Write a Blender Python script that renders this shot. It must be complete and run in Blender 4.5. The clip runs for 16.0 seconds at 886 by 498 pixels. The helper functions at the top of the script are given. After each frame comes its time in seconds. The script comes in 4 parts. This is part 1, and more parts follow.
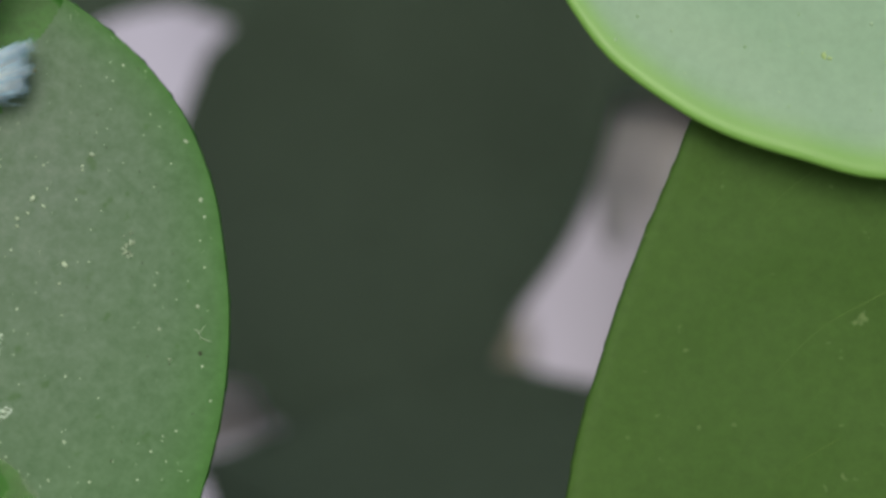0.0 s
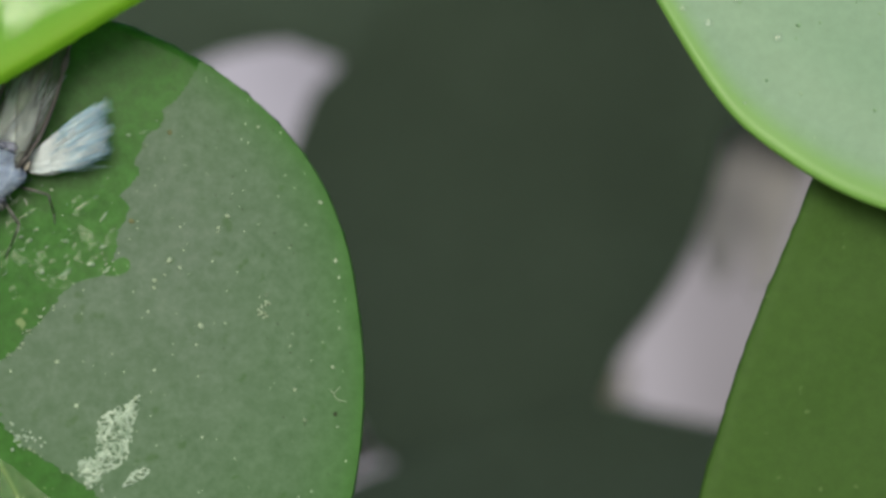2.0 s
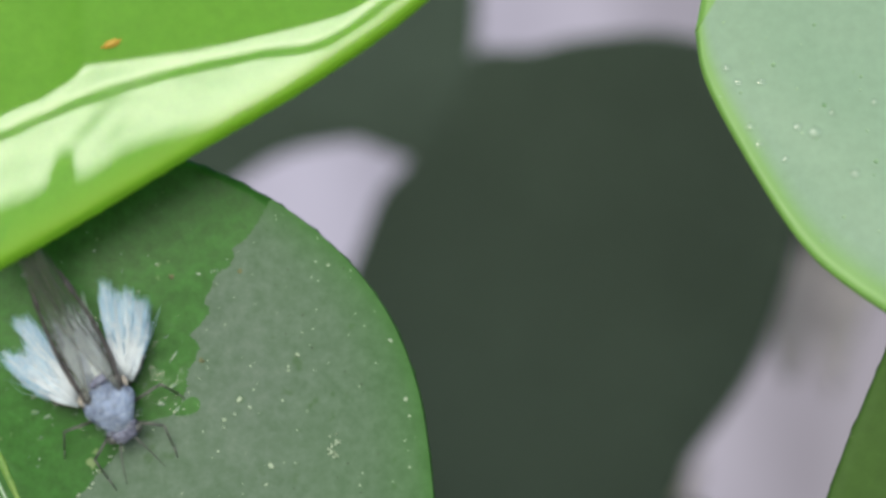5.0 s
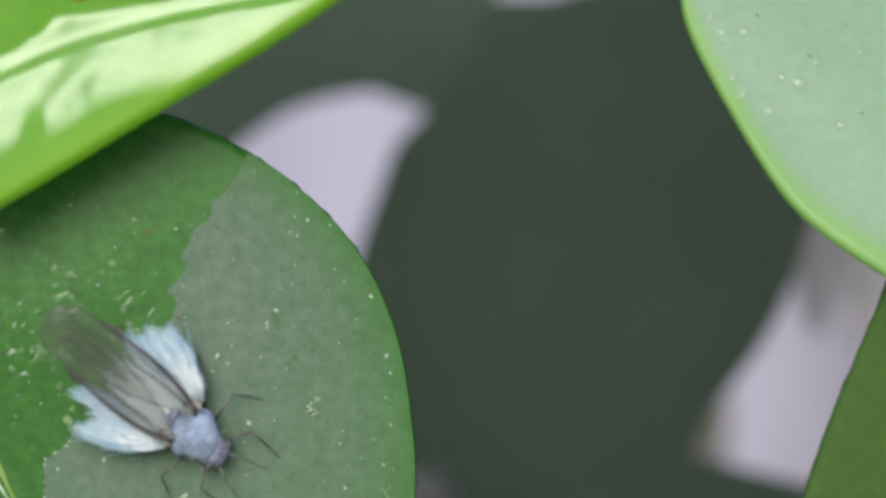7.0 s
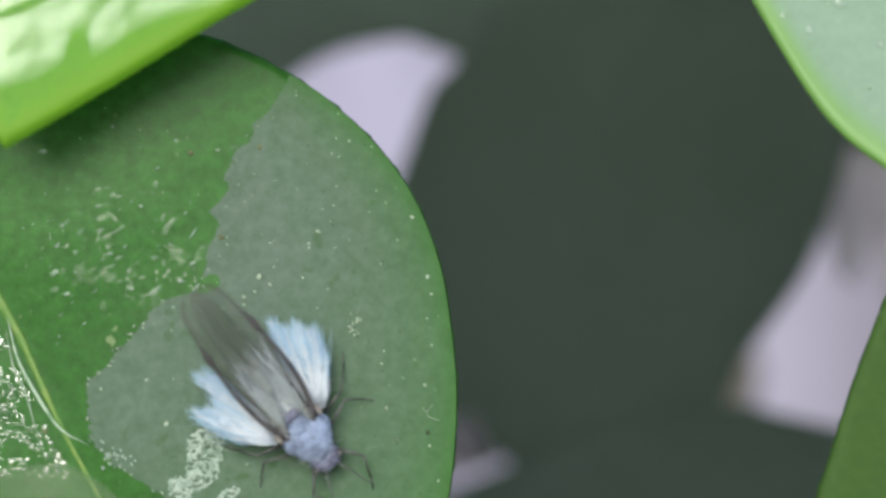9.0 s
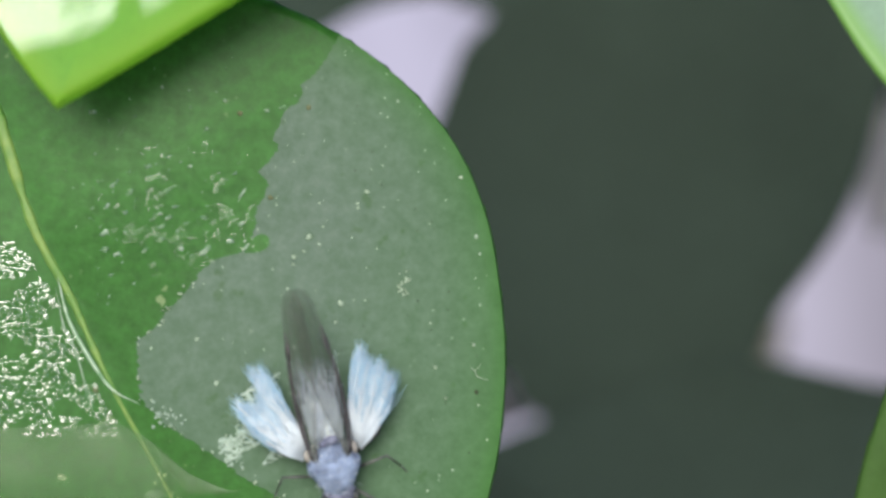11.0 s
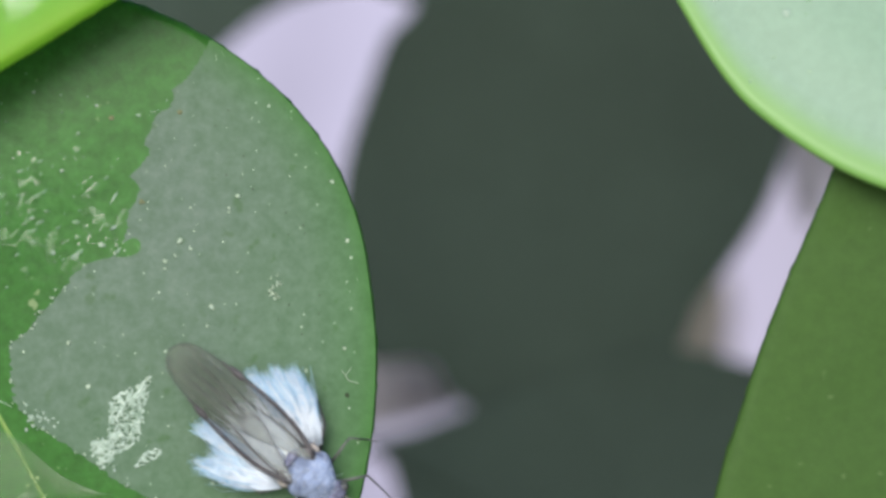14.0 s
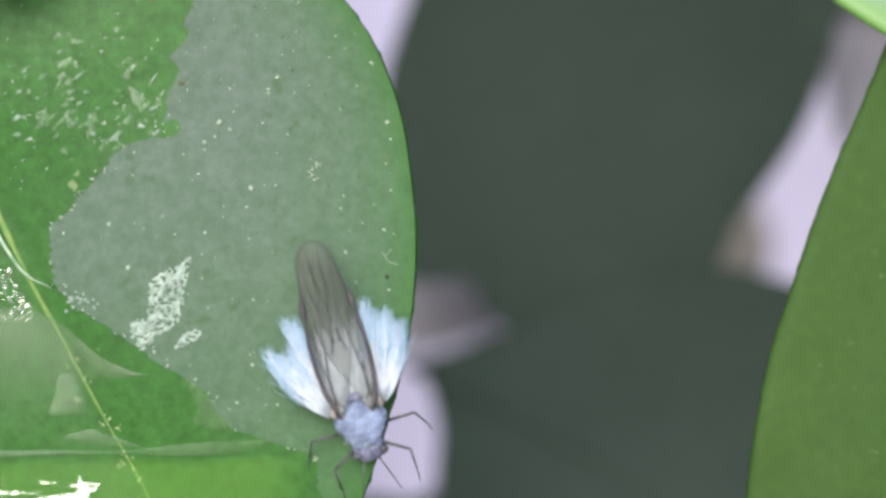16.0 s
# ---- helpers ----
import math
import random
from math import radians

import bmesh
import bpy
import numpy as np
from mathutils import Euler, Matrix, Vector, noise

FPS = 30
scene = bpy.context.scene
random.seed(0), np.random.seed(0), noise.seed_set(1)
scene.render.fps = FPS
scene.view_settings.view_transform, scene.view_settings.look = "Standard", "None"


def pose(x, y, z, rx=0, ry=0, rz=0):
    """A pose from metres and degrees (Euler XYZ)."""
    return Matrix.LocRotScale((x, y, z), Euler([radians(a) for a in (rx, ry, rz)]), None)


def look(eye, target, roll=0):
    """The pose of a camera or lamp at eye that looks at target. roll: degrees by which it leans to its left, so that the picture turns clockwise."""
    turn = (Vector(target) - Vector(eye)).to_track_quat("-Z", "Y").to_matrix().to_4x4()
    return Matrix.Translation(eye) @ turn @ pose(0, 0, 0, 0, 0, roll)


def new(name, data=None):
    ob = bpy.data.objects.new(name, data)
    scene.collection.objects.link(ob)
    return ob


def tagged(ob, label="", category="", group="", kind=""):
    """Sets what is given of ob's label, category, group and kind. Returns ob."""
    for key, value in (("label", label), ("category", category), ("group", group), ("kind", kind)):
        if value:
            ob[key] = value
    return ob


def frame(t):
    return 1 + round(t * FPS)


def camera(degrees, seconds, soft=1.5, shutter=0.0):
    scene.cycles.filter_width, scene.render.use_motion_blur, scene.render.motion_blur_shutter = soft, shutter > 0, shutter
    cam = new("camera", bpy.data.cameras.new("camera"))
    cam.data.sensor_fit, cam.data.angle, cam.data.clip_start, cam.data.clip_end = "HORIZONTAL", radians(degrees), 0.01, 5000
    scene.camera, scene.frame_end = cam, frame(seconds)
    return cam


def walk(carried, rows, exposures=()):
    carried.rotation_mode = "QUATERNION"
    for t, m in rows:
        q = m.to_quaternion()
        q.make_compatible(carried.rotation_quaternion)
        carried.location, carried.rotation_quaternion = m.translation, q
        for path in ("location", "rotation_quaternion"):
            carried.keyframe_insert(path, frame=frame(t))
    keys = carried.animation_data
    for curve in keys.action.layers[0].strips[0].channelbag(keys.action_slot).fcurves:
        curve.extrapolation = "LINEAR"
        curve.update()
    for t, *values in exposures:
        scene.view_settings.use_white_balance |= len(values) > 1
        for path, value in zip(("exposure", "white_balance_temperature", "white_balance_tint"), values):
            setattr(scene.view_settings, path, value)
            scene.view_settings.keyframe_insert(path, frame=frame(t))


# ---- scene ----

# The place is laid out on a flat chart: x to the right, y down, 90 units to the millimetre, with the main leaf at depth 1;
# things at depth k lie k times as far from the lens as the main leaf.
MM = 0.001
UNITS = 90.0
FAR = 44.815                      # millimetres from the lens to the main leaf
BASE = pose(0, 0, 0.62, 65)       # the chart hangs 0.62 m over the ground and faces up by 25 degrees

# ---- camera ----
ROUTE = [
    (0, -1.417, -2.278, 0.000, 2.266, -6.123), (0.1, -1.128, -2.389, 0.000, 2.251, -5.465), (0.2, -0.839, -2.500, 0.000, 2.011, -5.278), (0.3, -0.550, -2.611, 0.000, 2.056, -5.188),
    (0.4, -0.261, -2.722, 0.000, 1.987, -5.112), (0.5, 0.028, -2.833, 0.000, 1.990, -5.174), (0.6, 0.100, -2.717, 0.000, 1.939, -5.109), (0.7, 0.172, -2.600, 0.000, 2.669, -5.016),
    (0.8, 0.244, -2.483, 0.000, 2.589, -4.992), (0.9, 0.317, -2.367, 0.000, 2.495, -4.982), (1, 0.389, -2.250, 0.000, 2.060, -4.821), (1.1, -0.178, -2.039, 0.000, 1.274, -4.808),
    (1.2, -0.744, -1.828, 0.000, 0.616, -4.766), (1.3, -1.311, -1.617, 0.000, 1.394, -4.736), (1.4, -1.878, -1.406, 0.000, 2.285, -4.451), (1.5, -2.444, -1.194, 0.000, 2.268, -4.543),
    (1.6, -2.517, -1.167, 0.000, 0.997, -4.259), (1.7, -2.589, -1.139, 0.000, 0.606, -4.394), (1.8, -2.661, -1.111, 0.000, 1.167, -4.514), (1.9, -2.733, -1.083, 0.000, 2.011, -4.506),
    (2, -2.806, -1.056, 0.000, 2.231, -4.513), (2.1, -3.133, -1.494, 0.045, 2.410, -4.274), (2.2, -3.461, -1.933, 0.090, 2.686, -4.103), (2.3, -3.789, -2.372, 0.135, 3.458, -4.141),
    (2.4, -4.117, -2.811, 0.180, 3.205, -4.279), (2.5, -4.444, -3.250, 0.225, 2.767, -4.825), (2.6, -4.067, -3.317, 0.271, 2.468, -4.995), (2.7, -3.689, -3.383, 0.316, 3.149, -5.109),
    (2.8, -3.311, -3.450, 0.361, 3.274, -4.800), (2.9, -2.933, -3.517, 0.407, 2.617, -4.463), (3, -2.556, -3.583, 0.453, 2.442, -4.099), (3.1, -2.950, -3.200, 0.498, 3.045, -4.175),
    (3.2, -3.344, -2.817, 0.544, 3.552, -4.671), (3.3, -3.739, -2.433, 0.590, 2.878, -4.746), (3.4, -4.133, -2.050, 0.636, 2.149, -4.791), (3.5, -4.528, -1.667, 0.682, 2.542, -4.310),
    (3.6, -4.517, -1.306, 0.636, 4.157, -3.131), (3.7, -4.506, -0.944, 0.590, 4.719, -2.139), (3.8, -4.494, -0.583, 0.544, 2.891, -2.156), (3.9, -4.483, -0.222, 0.498, 2.193, -3.050),
    (4, -4.472, 0.139, 0.453, 2.172, -4.196), (4.1, -4.233, 0.294, 0.361, 2.650, -4.879), (4.2, -3.994, 0.450, 0.271, 2.024, -4.747), (4.3, -3.756, 0.606, 0.180, 1.964, -4.344),
    (4.4, -3.517, 0.761, 0.090, 2.454, -4.063), (4.5, -3.278, 0.917, 0.000, 2.787, -3.514), (4.7, -3.104, 0.930, -0.072, 3.190, -3.119), (5.7, -2.238, 0.997, -0.426, 3.186, -1.964),
    (6.8, -1.284, 1.070, -0.810, 3.115, -0.664), (6.9, -1.198, 1.077, -0.844, 2.329, -0.793), (7, -1.111, 1.083, -0.879, 1.894, -1.075), (7.2, -0.811, 1.272, -0.861, 1.124, -1.451),
    (7.3, -0.661, 1.367, -0.853, 1.213, -1.551), (7.5, -0.361, 1.556, -0.836, 1.580, -0.628), (7.7, -0.550, 0.889, -0.818, 1.304, -0.315), (8, -0.833, -0.111, -0.792, 1.062, -0.363),
    (8.2, -0.964, -0.124, -0.789, 1.619, -0.108), (9.2, -1.620, -0.191, -0.772, 1.507, -0.733), (10.3, -2.341, -0.264, -0.753, 1.233, -1.544), (10.5, -2.472, -0.278, -0.749, 0.570, -0.370),
    (10.8, -2.356, -0.111, -0.697, 0.625, 0.119), (11, -2.278, -0.000, -0.662, 0.296, -0.321), (11.5, -1.611, 0.833, -0.575, -0.226, -0.060), (12, -0.861, 0.194, -0.289, 0.283, 0.034),
    (12.2, -0.517, 0.117, -0.174, -0.154, -0.385), (12.5, 0.000, -0.000, 0.000, 0.000, 0.000), (12.7, -0.567, -0.133, -0.060, -0.044, -0.178), (13, -1.417, -0.333, -0.149, -0.030, 0.103),
    (13.5, -1.111, -0.250, -0.297, -0.324, 0.067), (13.8, -0.178, 0.333, -0.385, -1.433, 0.182), (14, 0.444, 0.722, -0.444, -0.531, -0.072), (14.1, 0.478, 0.306, -0.466, -0.477, -0.152),
    (14.3, 0.544, -0.528, -0.510, -0.821, 0.235), (14.5, 0.611, -1.361, -0.553, -0.865, 0.680), (14.7, 0.556, -1.650, -0.597, -1.044, 0.503), (15, 0.472, -2.083, -0.662, -0.765, 0.587),
    (15.25, 0.167, -1.569, -0.630, -0.9572, 0.684), (15.5, -0.139, -1.056, -0.597, -1.203, 0.625), (15.75, 0.097, -1.111, -0.564, -1.146, 0.699), (16, 0.333, -1.167, -0.531, -1.089, 0.786),
]

cam = camera(22, 16.0, soft=3.1)
cam.data.dof.use_dof = True
cam.data.dof.focus_distance = (FAR - 0.1) * MM
cam.data.dof.aperture_fstop = 54


def stand(x, y, z, tilt, pan):
    return (BASE @ Matrix.Translation((x * MM, y * MM, (FAR + z) * MM)) @ Matrix.Rotation(radians(pan), 4, "Y")
            @ Matrix.Rotation(radians(tilt), 4, "X"))


EXPOSURES = [(0, -0.2, 7060, -3), (1.5, -0.18, 7100, -4), (2.5, -0.16, 7360, -9), (3, -0.02, 7370, -8), (3.5, 0.05, 7400, -9), (4, -0.22, 7280, -10), (4.5, 0.0, 6800, -4), (7, 0.03, 6600, -1),
             (8, 0.03, 6450, 0), (10.5, 0.16, 6400, 2), (13.5, 0.2, 6330, 3), (14, 0.27, 6300, 5), (14.5, 0.4, 6325, 7), (15, 0.42, 6350, 8), (16, 0.42, 6350, 8)]
walk(cam, [(t, stand(x, y, z, a, b)) for t, x, y, z, a, b in ROUTE], EXPOSURES)

# ---- world and sun ----
world = bpy.data.worlds.new("overcast_sky")
scene.world = world
world.use_nodes = True
wn = world.node_tree.nodes
wn.clear()
sky = wn.new("ShaderNodeTexSky")
sky.sky_type = "NISHITA"
sky.sun_disc = False
sky.sun_elevation, sky.sun_rotation = radians(44), radians(194)
sky.air_density, sky.dust_density, sky.ozone_density = 1.0, 4.0, 1.0
wbg = wn.new("ShaderNodeBackground")
wbg.inputs["Strength"].default_value = 0.15
wout = wn.new("ShaderNodeOutputWorld")
world.node_tree.links.new(sky.outputs[0], wbg.inputs[0])
world.node_tree.links.new(wbg.outputs[0], wout.inputs[0])
sun = new("sun", bpy.data.lights.new("sun", "SUN"))
sun.data.energy, sun.data.angle, sun.data.color = 2.3, radians(34), (1.0, 0.97, 0.95)
sun.matrix_world = look((-0.165, -0.7, 0.695), (0, 0, 0))


# ---- materials ----
def material(name, rough=0.5, spec=0.5):
    m = bpy.data.materials.new(name)
    m.use_nodes = True
    b = m.node_tree.nodes["Principled BSDF"]
    b.inputs["Roughness"].default_value = rough
    b.inputs["Specular IOR Level"].default_value = spec
    return m, m.node_tree.nodes, m.node_tree.links, b


def noise_node(nodes, links, scale, detail=4.0, rough=0.55, coord="Object", stretch=None):
    co = nodes.new("ShaderNodeTexCoord")
    n = nodes.new("ShaderNodeTexNoise")
    n.inputs["Scale"].default_value, n.inputs["Detail"].default_value, n.inputs["Roughness"].default_value = scale, detail, rough
    if stretch:
        mp = nodes.new("ShaderNodeMapping")
        mp.inputs["Scale"].default_value = stretch
        links.new(co.outputs[coord], mp.inputs[0])
        links.new(mp.outputs[0], n.inputs["Vector"])
    else:
        links.new(co.outputs[coord], n.inputs["Vector"])
    return n


def ramp_node(nodes, links, source, stops):
    r = nodes.new("ShaderNodeValToRGB")
    while len(r.color_ramp.elements) < len(stops):
        r.color_ramp.elements.new(0.5)
    for e, (p, c) in zip(r.color_ramp.elements, stops):
        e.position, e.color = p, (*c, 1) if len(c) == 3 else c
    links.new(source, r.inputs[0])
    return r


def mix_node(nodes, links, fac, a, b, blend="MIX"):
    m = nodes.new("ShaderNodeMix")
    m.data_type, m.blend_type = "RGBA", blend
    for socket, v in ((m.inputs["Factor"], fac), (m.inputs[6], a), (m.inputs[7], b)):
        if isinstance(v, (int, float)):
            socket.default_value = v
        elif isinstance(v, tuple):
            socket.default_value = (*v, 1)
        else:
            links.new(v, socket)
    return m.outputs[2]


def bump_node(nodes, links, bsdf, height, strength, distance):
    b = nodes.new("ShaderNodeBump")
    b.inputs["Strength"].default_value, b.inputs["Distance"].default_value = strength, distance
    links.new(height, b.inputs["Height"])
    links.new(b.outputs[0], bsdf.inputs["Normal"])
    return b


def leaf_material(name, dark, light, rough, spec, speck=0.0, thin=0.2, bump=0.5, rim=None, coat=0.0, grain=1.0, wet=""):
    """Leaf blade: two greens in soft clouds, fine cell grain, a little light shining through."""
    m, n, l, b = material(name, rough, spec)
    b.inputs["Coat Weight"].default_value, b.inputs["Coat Roughness"].default_value = coat, 0.18
    if wet:
        film = n.new("ShaderNodeAttribute")
        film.attribute_name = wet
        l.new(film.outputs["Fac"], b.inputs["Coat Weight"])
        b.inputs["Coat IOR"].default_value, b.inputs["Coat Roughness"].default_value = 2.0, 0.14
    big = noise_node(n, l, 220, 3)
    fine = noise_node(n, l, 3800, 5, 0.7)
    col = mix_node(n, l, ramp_node(n, l, big.outputs[0], [(0.35, (0, 0, 0)), (0.68, (1, 1, 1))]).outputs[0], dark, light)
    cells = ramp_node(n, l, fine.outputs[0], [(0.3, (0.72, 0.74, 0.7)), (0.7, (1.2, 1.2, 1.2))])
    col = mix_node(n, l, grain, col, cells.outputs[0], "MULTIPLY")
    if speck:
        dots = noise_node(n, l, 2300, 2, 0.5)
        mask = ramp_node(n, l, dots.outputs[0], [(0.70, (0, 0, 0)), (0.76, (speck, speck, speck))])
        col = mix_node(n, l, mask.outputs[0], col, (0.34, 0.42, 0.22))
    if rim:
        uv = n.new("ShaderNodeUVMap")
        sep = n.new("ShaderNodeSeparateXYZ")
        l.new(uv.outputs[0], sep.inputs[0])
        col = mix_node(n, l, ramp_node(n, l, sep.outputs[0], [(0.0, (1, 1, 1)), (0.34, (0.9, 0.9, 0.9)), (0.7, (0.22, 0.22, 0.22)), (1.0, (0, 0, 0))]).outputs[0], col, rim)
    l.new(col, b.inputs["Base Color"])
    add = n.new("ShaderNodeMath")
    add.operation = "MULTIPLY_ADD"
    l.new(fine.outputs[0], add.inputs[0])
    add.inputs[1].default_value = 0.25
    l.new(noise_node(n, l, 500, 4).outputs[0], add.inputs[2])
    bump_node(n, l, b, add.outputs[0], bump, 0.00012)
    if thin:
        tr = n.new("ShaderNodeBsdfTranslucent")
        l.new(col, tr.inputs[0])
        mx = n.new("ShaderNodeMixShader")
        mx.inputs[0].default_value = thin
        l.new(b.outputs[0], mx.inputs[1])
        l.new(tr.outputs[0], mx.inputs[2])
        l.new(mx.outputs[0], n["Material Output"].inputs[0])
    return m


def plain_material(name, a, c, rough, spec=0.4, scale=2500, bump=0.3, metal=0.0):
    m, n, l, b = material(name, rough, spec)
    t = noise_node(n, l, scale, 5, 0.65)
    r = ramp_node(n, l, t.outputs[0], [(0.32, a), (0.68, c)])
    l.new(r.outputs[0], b.inputs["Base Color"])
    bump_node(n, l, b, t.outputs[0], bump, 0.00005)
    return m


WET_LEAF = leaf_material("wet_leaf", (0.035, 0.122, 0.021), (0.05, 0.157, 0.03), 0.3, 0.14, speck=0.5, bump=0.35)
YOUNG_LEAF = leaf_material("young_leaf", (0.215, 0.5, 0.055), (0.265, 0.56, 0.075), 0.5, 0.3, thin=0.58, bump=0.05, rim=(0.3, 0.56, 0.055), coat=1.0, grain=0.3, wet="wet")
# Pale base puts the sky's sheen into the colour; the rim stays plain green.
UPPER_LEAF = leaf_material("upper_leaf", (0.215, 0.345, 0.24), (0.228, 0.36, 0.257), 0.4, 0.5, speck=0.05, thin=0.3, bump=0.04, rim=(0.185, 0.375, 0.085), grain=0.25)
# Darker, duller green carries the shade of a leaf turned from the sky.
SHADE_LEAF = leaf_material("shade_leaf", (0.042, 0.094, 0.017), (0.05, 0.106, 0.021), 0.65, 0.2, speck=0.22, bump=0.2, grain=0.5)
# Near-black green: the deep shade behind the gap is put into this colour.
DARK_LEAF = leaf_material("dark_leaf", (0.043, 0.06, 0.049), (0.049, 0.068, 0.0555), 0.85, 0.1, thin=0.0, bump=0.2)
RIB = plain_material("rib", (0.065, 0.175, 0.026), (0.18, 0.265, 0.06), 0.45, 0.35, 1600, 0.6)
RIB_DULL = plain_material("rib_dull", (0.046, 0.098, 0.017), (0.056, 0.11, 0.021), 0.6, 0.2, 1500)
BARK = plain_material("bark", (0.07, 0.05, 0.035), (0.16, 0.12, 0.08), 0.85, 0.2, 900, 0.8)
FLECK = plain_material("fleck", (0.24, 0.31, 0.21), (0.43, 0.51, 0.41), 0.55, 0.3, 4000)
CRUST = plain_material("crust", (0.16, 0.235, 0.175), (0.4, 0.48, 0.42), 0.35, 0.4, 4500, 0.6)
# Pale tones put the highlight of the wet strand by the midrib into colour.
WRINKLE = plain_material("wet_wrinkle", (0.16, 0.3, 0.15), (0.5, 0.6, 0.48), 0.15, 0.8, 5000, 0.3)
GLINT = plain_material("honeydew", (0.16, 0.32, 0.15), (0.42, 0.56, 0.39), 0.15, 0.8, 3000, 0.2)
RUST = plain_material("rust_spot", (0.11, 0.125, 0.06), (0.16, 0.16, 0.085), 0.6, 0.3, 3000)
ORANGE = plain_material("orange_spot", (0.36, 0.22, 0.03), (0.45, 0.3, 0.05), 0.5, 0.3, 3000)


def film_material(name, share, rough, tint=(1.0, 1.0, 1.0)):
    """A clear film of honeydew: all of it gloss and clearness, no colour of its own."""
    m, n, l, b = material(name)
    g, clear, mx = n.new("ShaderNodeBsdfGlossy"), n.new("ShaderNodeBsdfTransparent"), n.new("ShaderNodeMixShader")
    g.inputs["Roughness"].default_value, g.inputs["Color"].default_value = rough, (*tint, 1)
    mx.inputs[0].default_value = share
    l.new(clear.outputs[0], mx.inputs[1])
    l.new(g.outputs[0], mx.inputs[2])
    l.new(mx.outputs[0], n["Material Output"].inputs[0])
    return m


SYRUP = film_material("clear_honeydew", 0.11, 0.08)
SYRUP_THIN = film_material("thin_honeydew", 0.03, 0.3)
SYRUP_DROP = film_material("clear_drop", 0.065, 0.3)
SYRUP_POOL = film_material("pooled_honeydew", 0.16, 0.1)
DARK_SPECK = plain_material("dark_speck", (0.012, 0.02, 0.01), (0.04, 0.05, 0.025), 0.7, 0.2, 3000)
YELLOW_SPECK = plain_material("yellow_speck", (0.24, 0.36, 0.13), (0.36, 0.47, 0.22), 0.5, 0.3, 3000)
SOIL = plain_material("soil", (0.03, 0.035, 0.02), (0.09, 0.09, 0.05), 0.95, 0.1, 30, 1.0)


def bloom_material():
    """Dull waxy bloom, thin towards the margin and in patches, where the green of the blade shows."""
    m, n, l, b = material("waxy_bloom", 0.55, 0.15)
    big, fine = noise_node(n, l, 260, 3), noise_node(n, l, 3600, 6, 0.75)
    col = ramp_node(n, l, fine.outputs[0], [(0.3, (0.082, 0.115, 0.093)), (0.7, (0.124, 0.162, 0.137))])
    pores = noise_node(n, l, 2700, 2, 0.5)
    dots = ramp_node(n, l, pores.outputs[0], [(0.67, (0, 0, 0)), (0.74, (0.55, 0.55, 0.55))])
    wax = mix_node(n, l, dots.outputs[0], col.outputs[0], (0.045, 0.085, 0.035))
    bump_node(n, l, b, fine.outputs[0], 0.25, 0.00004)
    uv = n.new("ShaderNodeUVMap")
    sep = n.new("ShaderNodeSeparateXYZ")
    l.new(uv.outputs[0], sep.inputs[0])
    edge = ramp_node(n, l, sep.outputs[0], [(0.0, (0.97, 0.97, 0.97)), (0.35, (0.93, 0.93, 0.93)), (0.75, (0.72, 0.72, 0.72)), (0.93, (0.42, 0.42, 0.42)), (1.0, (0.15, 0.15, 0.15))])
    # Greyer at the top: the sky's sheen on the blade is put into the colour.
    down = ramp_node(n, l, sep.outputs[1], [(0.0, (1, 1, 1)), (0.45, (0.9, 0.9, 0.9)), (1.0, (0.5, 0.5, 0.5))])
    a = mix_node(n, l, 1.0, edge.outputs[0], down.outputs[0], "MULTIPLY")
    cloud = ramp_node(n, l, big.outputs[0], [(0.3, (0.92, 0.92, 0.92)), (0.7, (1.05, 1.05, 1.05))])
    a = mix_node(n, l, 1.0, a, cloud.outputs[0], "MULTIPLY")
    grain = ramp_node(n, l, fine.outputs[0], [(0.3, (0.82, 0.82, 0.82)), (0.7, (1.1, 1.1, 1.1))])
    a = mix_node(n, l, 1.0, a, grain.outputs[0], "MULTIPLY")
    green = ramp_node(n, l, fine.outputs[0], [(0.3, (0.027, 0.097, 0.013)), (0.7, (0.039, 0.137, 0.018))])
    l.new(mix_node(n, l, a, green.outputs[0], wax), b.inputs["Base Color"])
    return m


BLOOM = bloom_material()


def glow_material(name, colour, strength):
    """Emission in place of light on the washed-out distance between the leaves: soft upright streaks, dimmed to one
    side.
    """
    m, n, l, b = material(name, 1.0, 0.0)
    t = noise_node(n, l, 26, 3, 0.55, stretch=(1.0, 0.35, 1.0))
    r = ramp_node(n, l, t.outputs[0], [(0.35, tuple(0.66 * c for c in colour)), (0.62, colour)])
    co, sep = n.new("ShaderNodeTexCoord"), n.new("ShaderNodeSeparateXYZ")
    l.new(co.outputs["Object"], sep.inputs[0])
    side_dimming = ramp_node(n, l, sep.outputs[0], [(0.0, (1.0, 1.0, 1.03)), (0.03, (0.99, 0.98, 1.0)), (0.1, (0.82, 0.8, 0.77))])
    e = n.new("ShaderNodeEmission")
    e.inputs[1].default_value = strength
    l.new(mix_node(n, l, 1.0, r.outputs[0], side_dimming.outputs[0], "MULTIPLY"), e.inputs[0])
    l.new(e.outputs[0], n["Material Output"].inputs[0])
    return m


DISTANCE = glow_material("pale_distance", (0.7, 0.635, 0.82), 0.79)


# ---- mesh helpers ----
def part(name, bm, mat, parent, label="", smooth=True):
    me = bpy.data.meshes.new(name)
    bm.to_mesh(me)
    bm.free()
    me.materials.append(mat)
    if smooth:
        me.polygons.foreach_set("use_smooth", [True] * len(me.polygons))
    ob = new(name, me)
    if parent is not None:
        ob.parent = parent
    if label:
        ob["label"] = label
    return ob


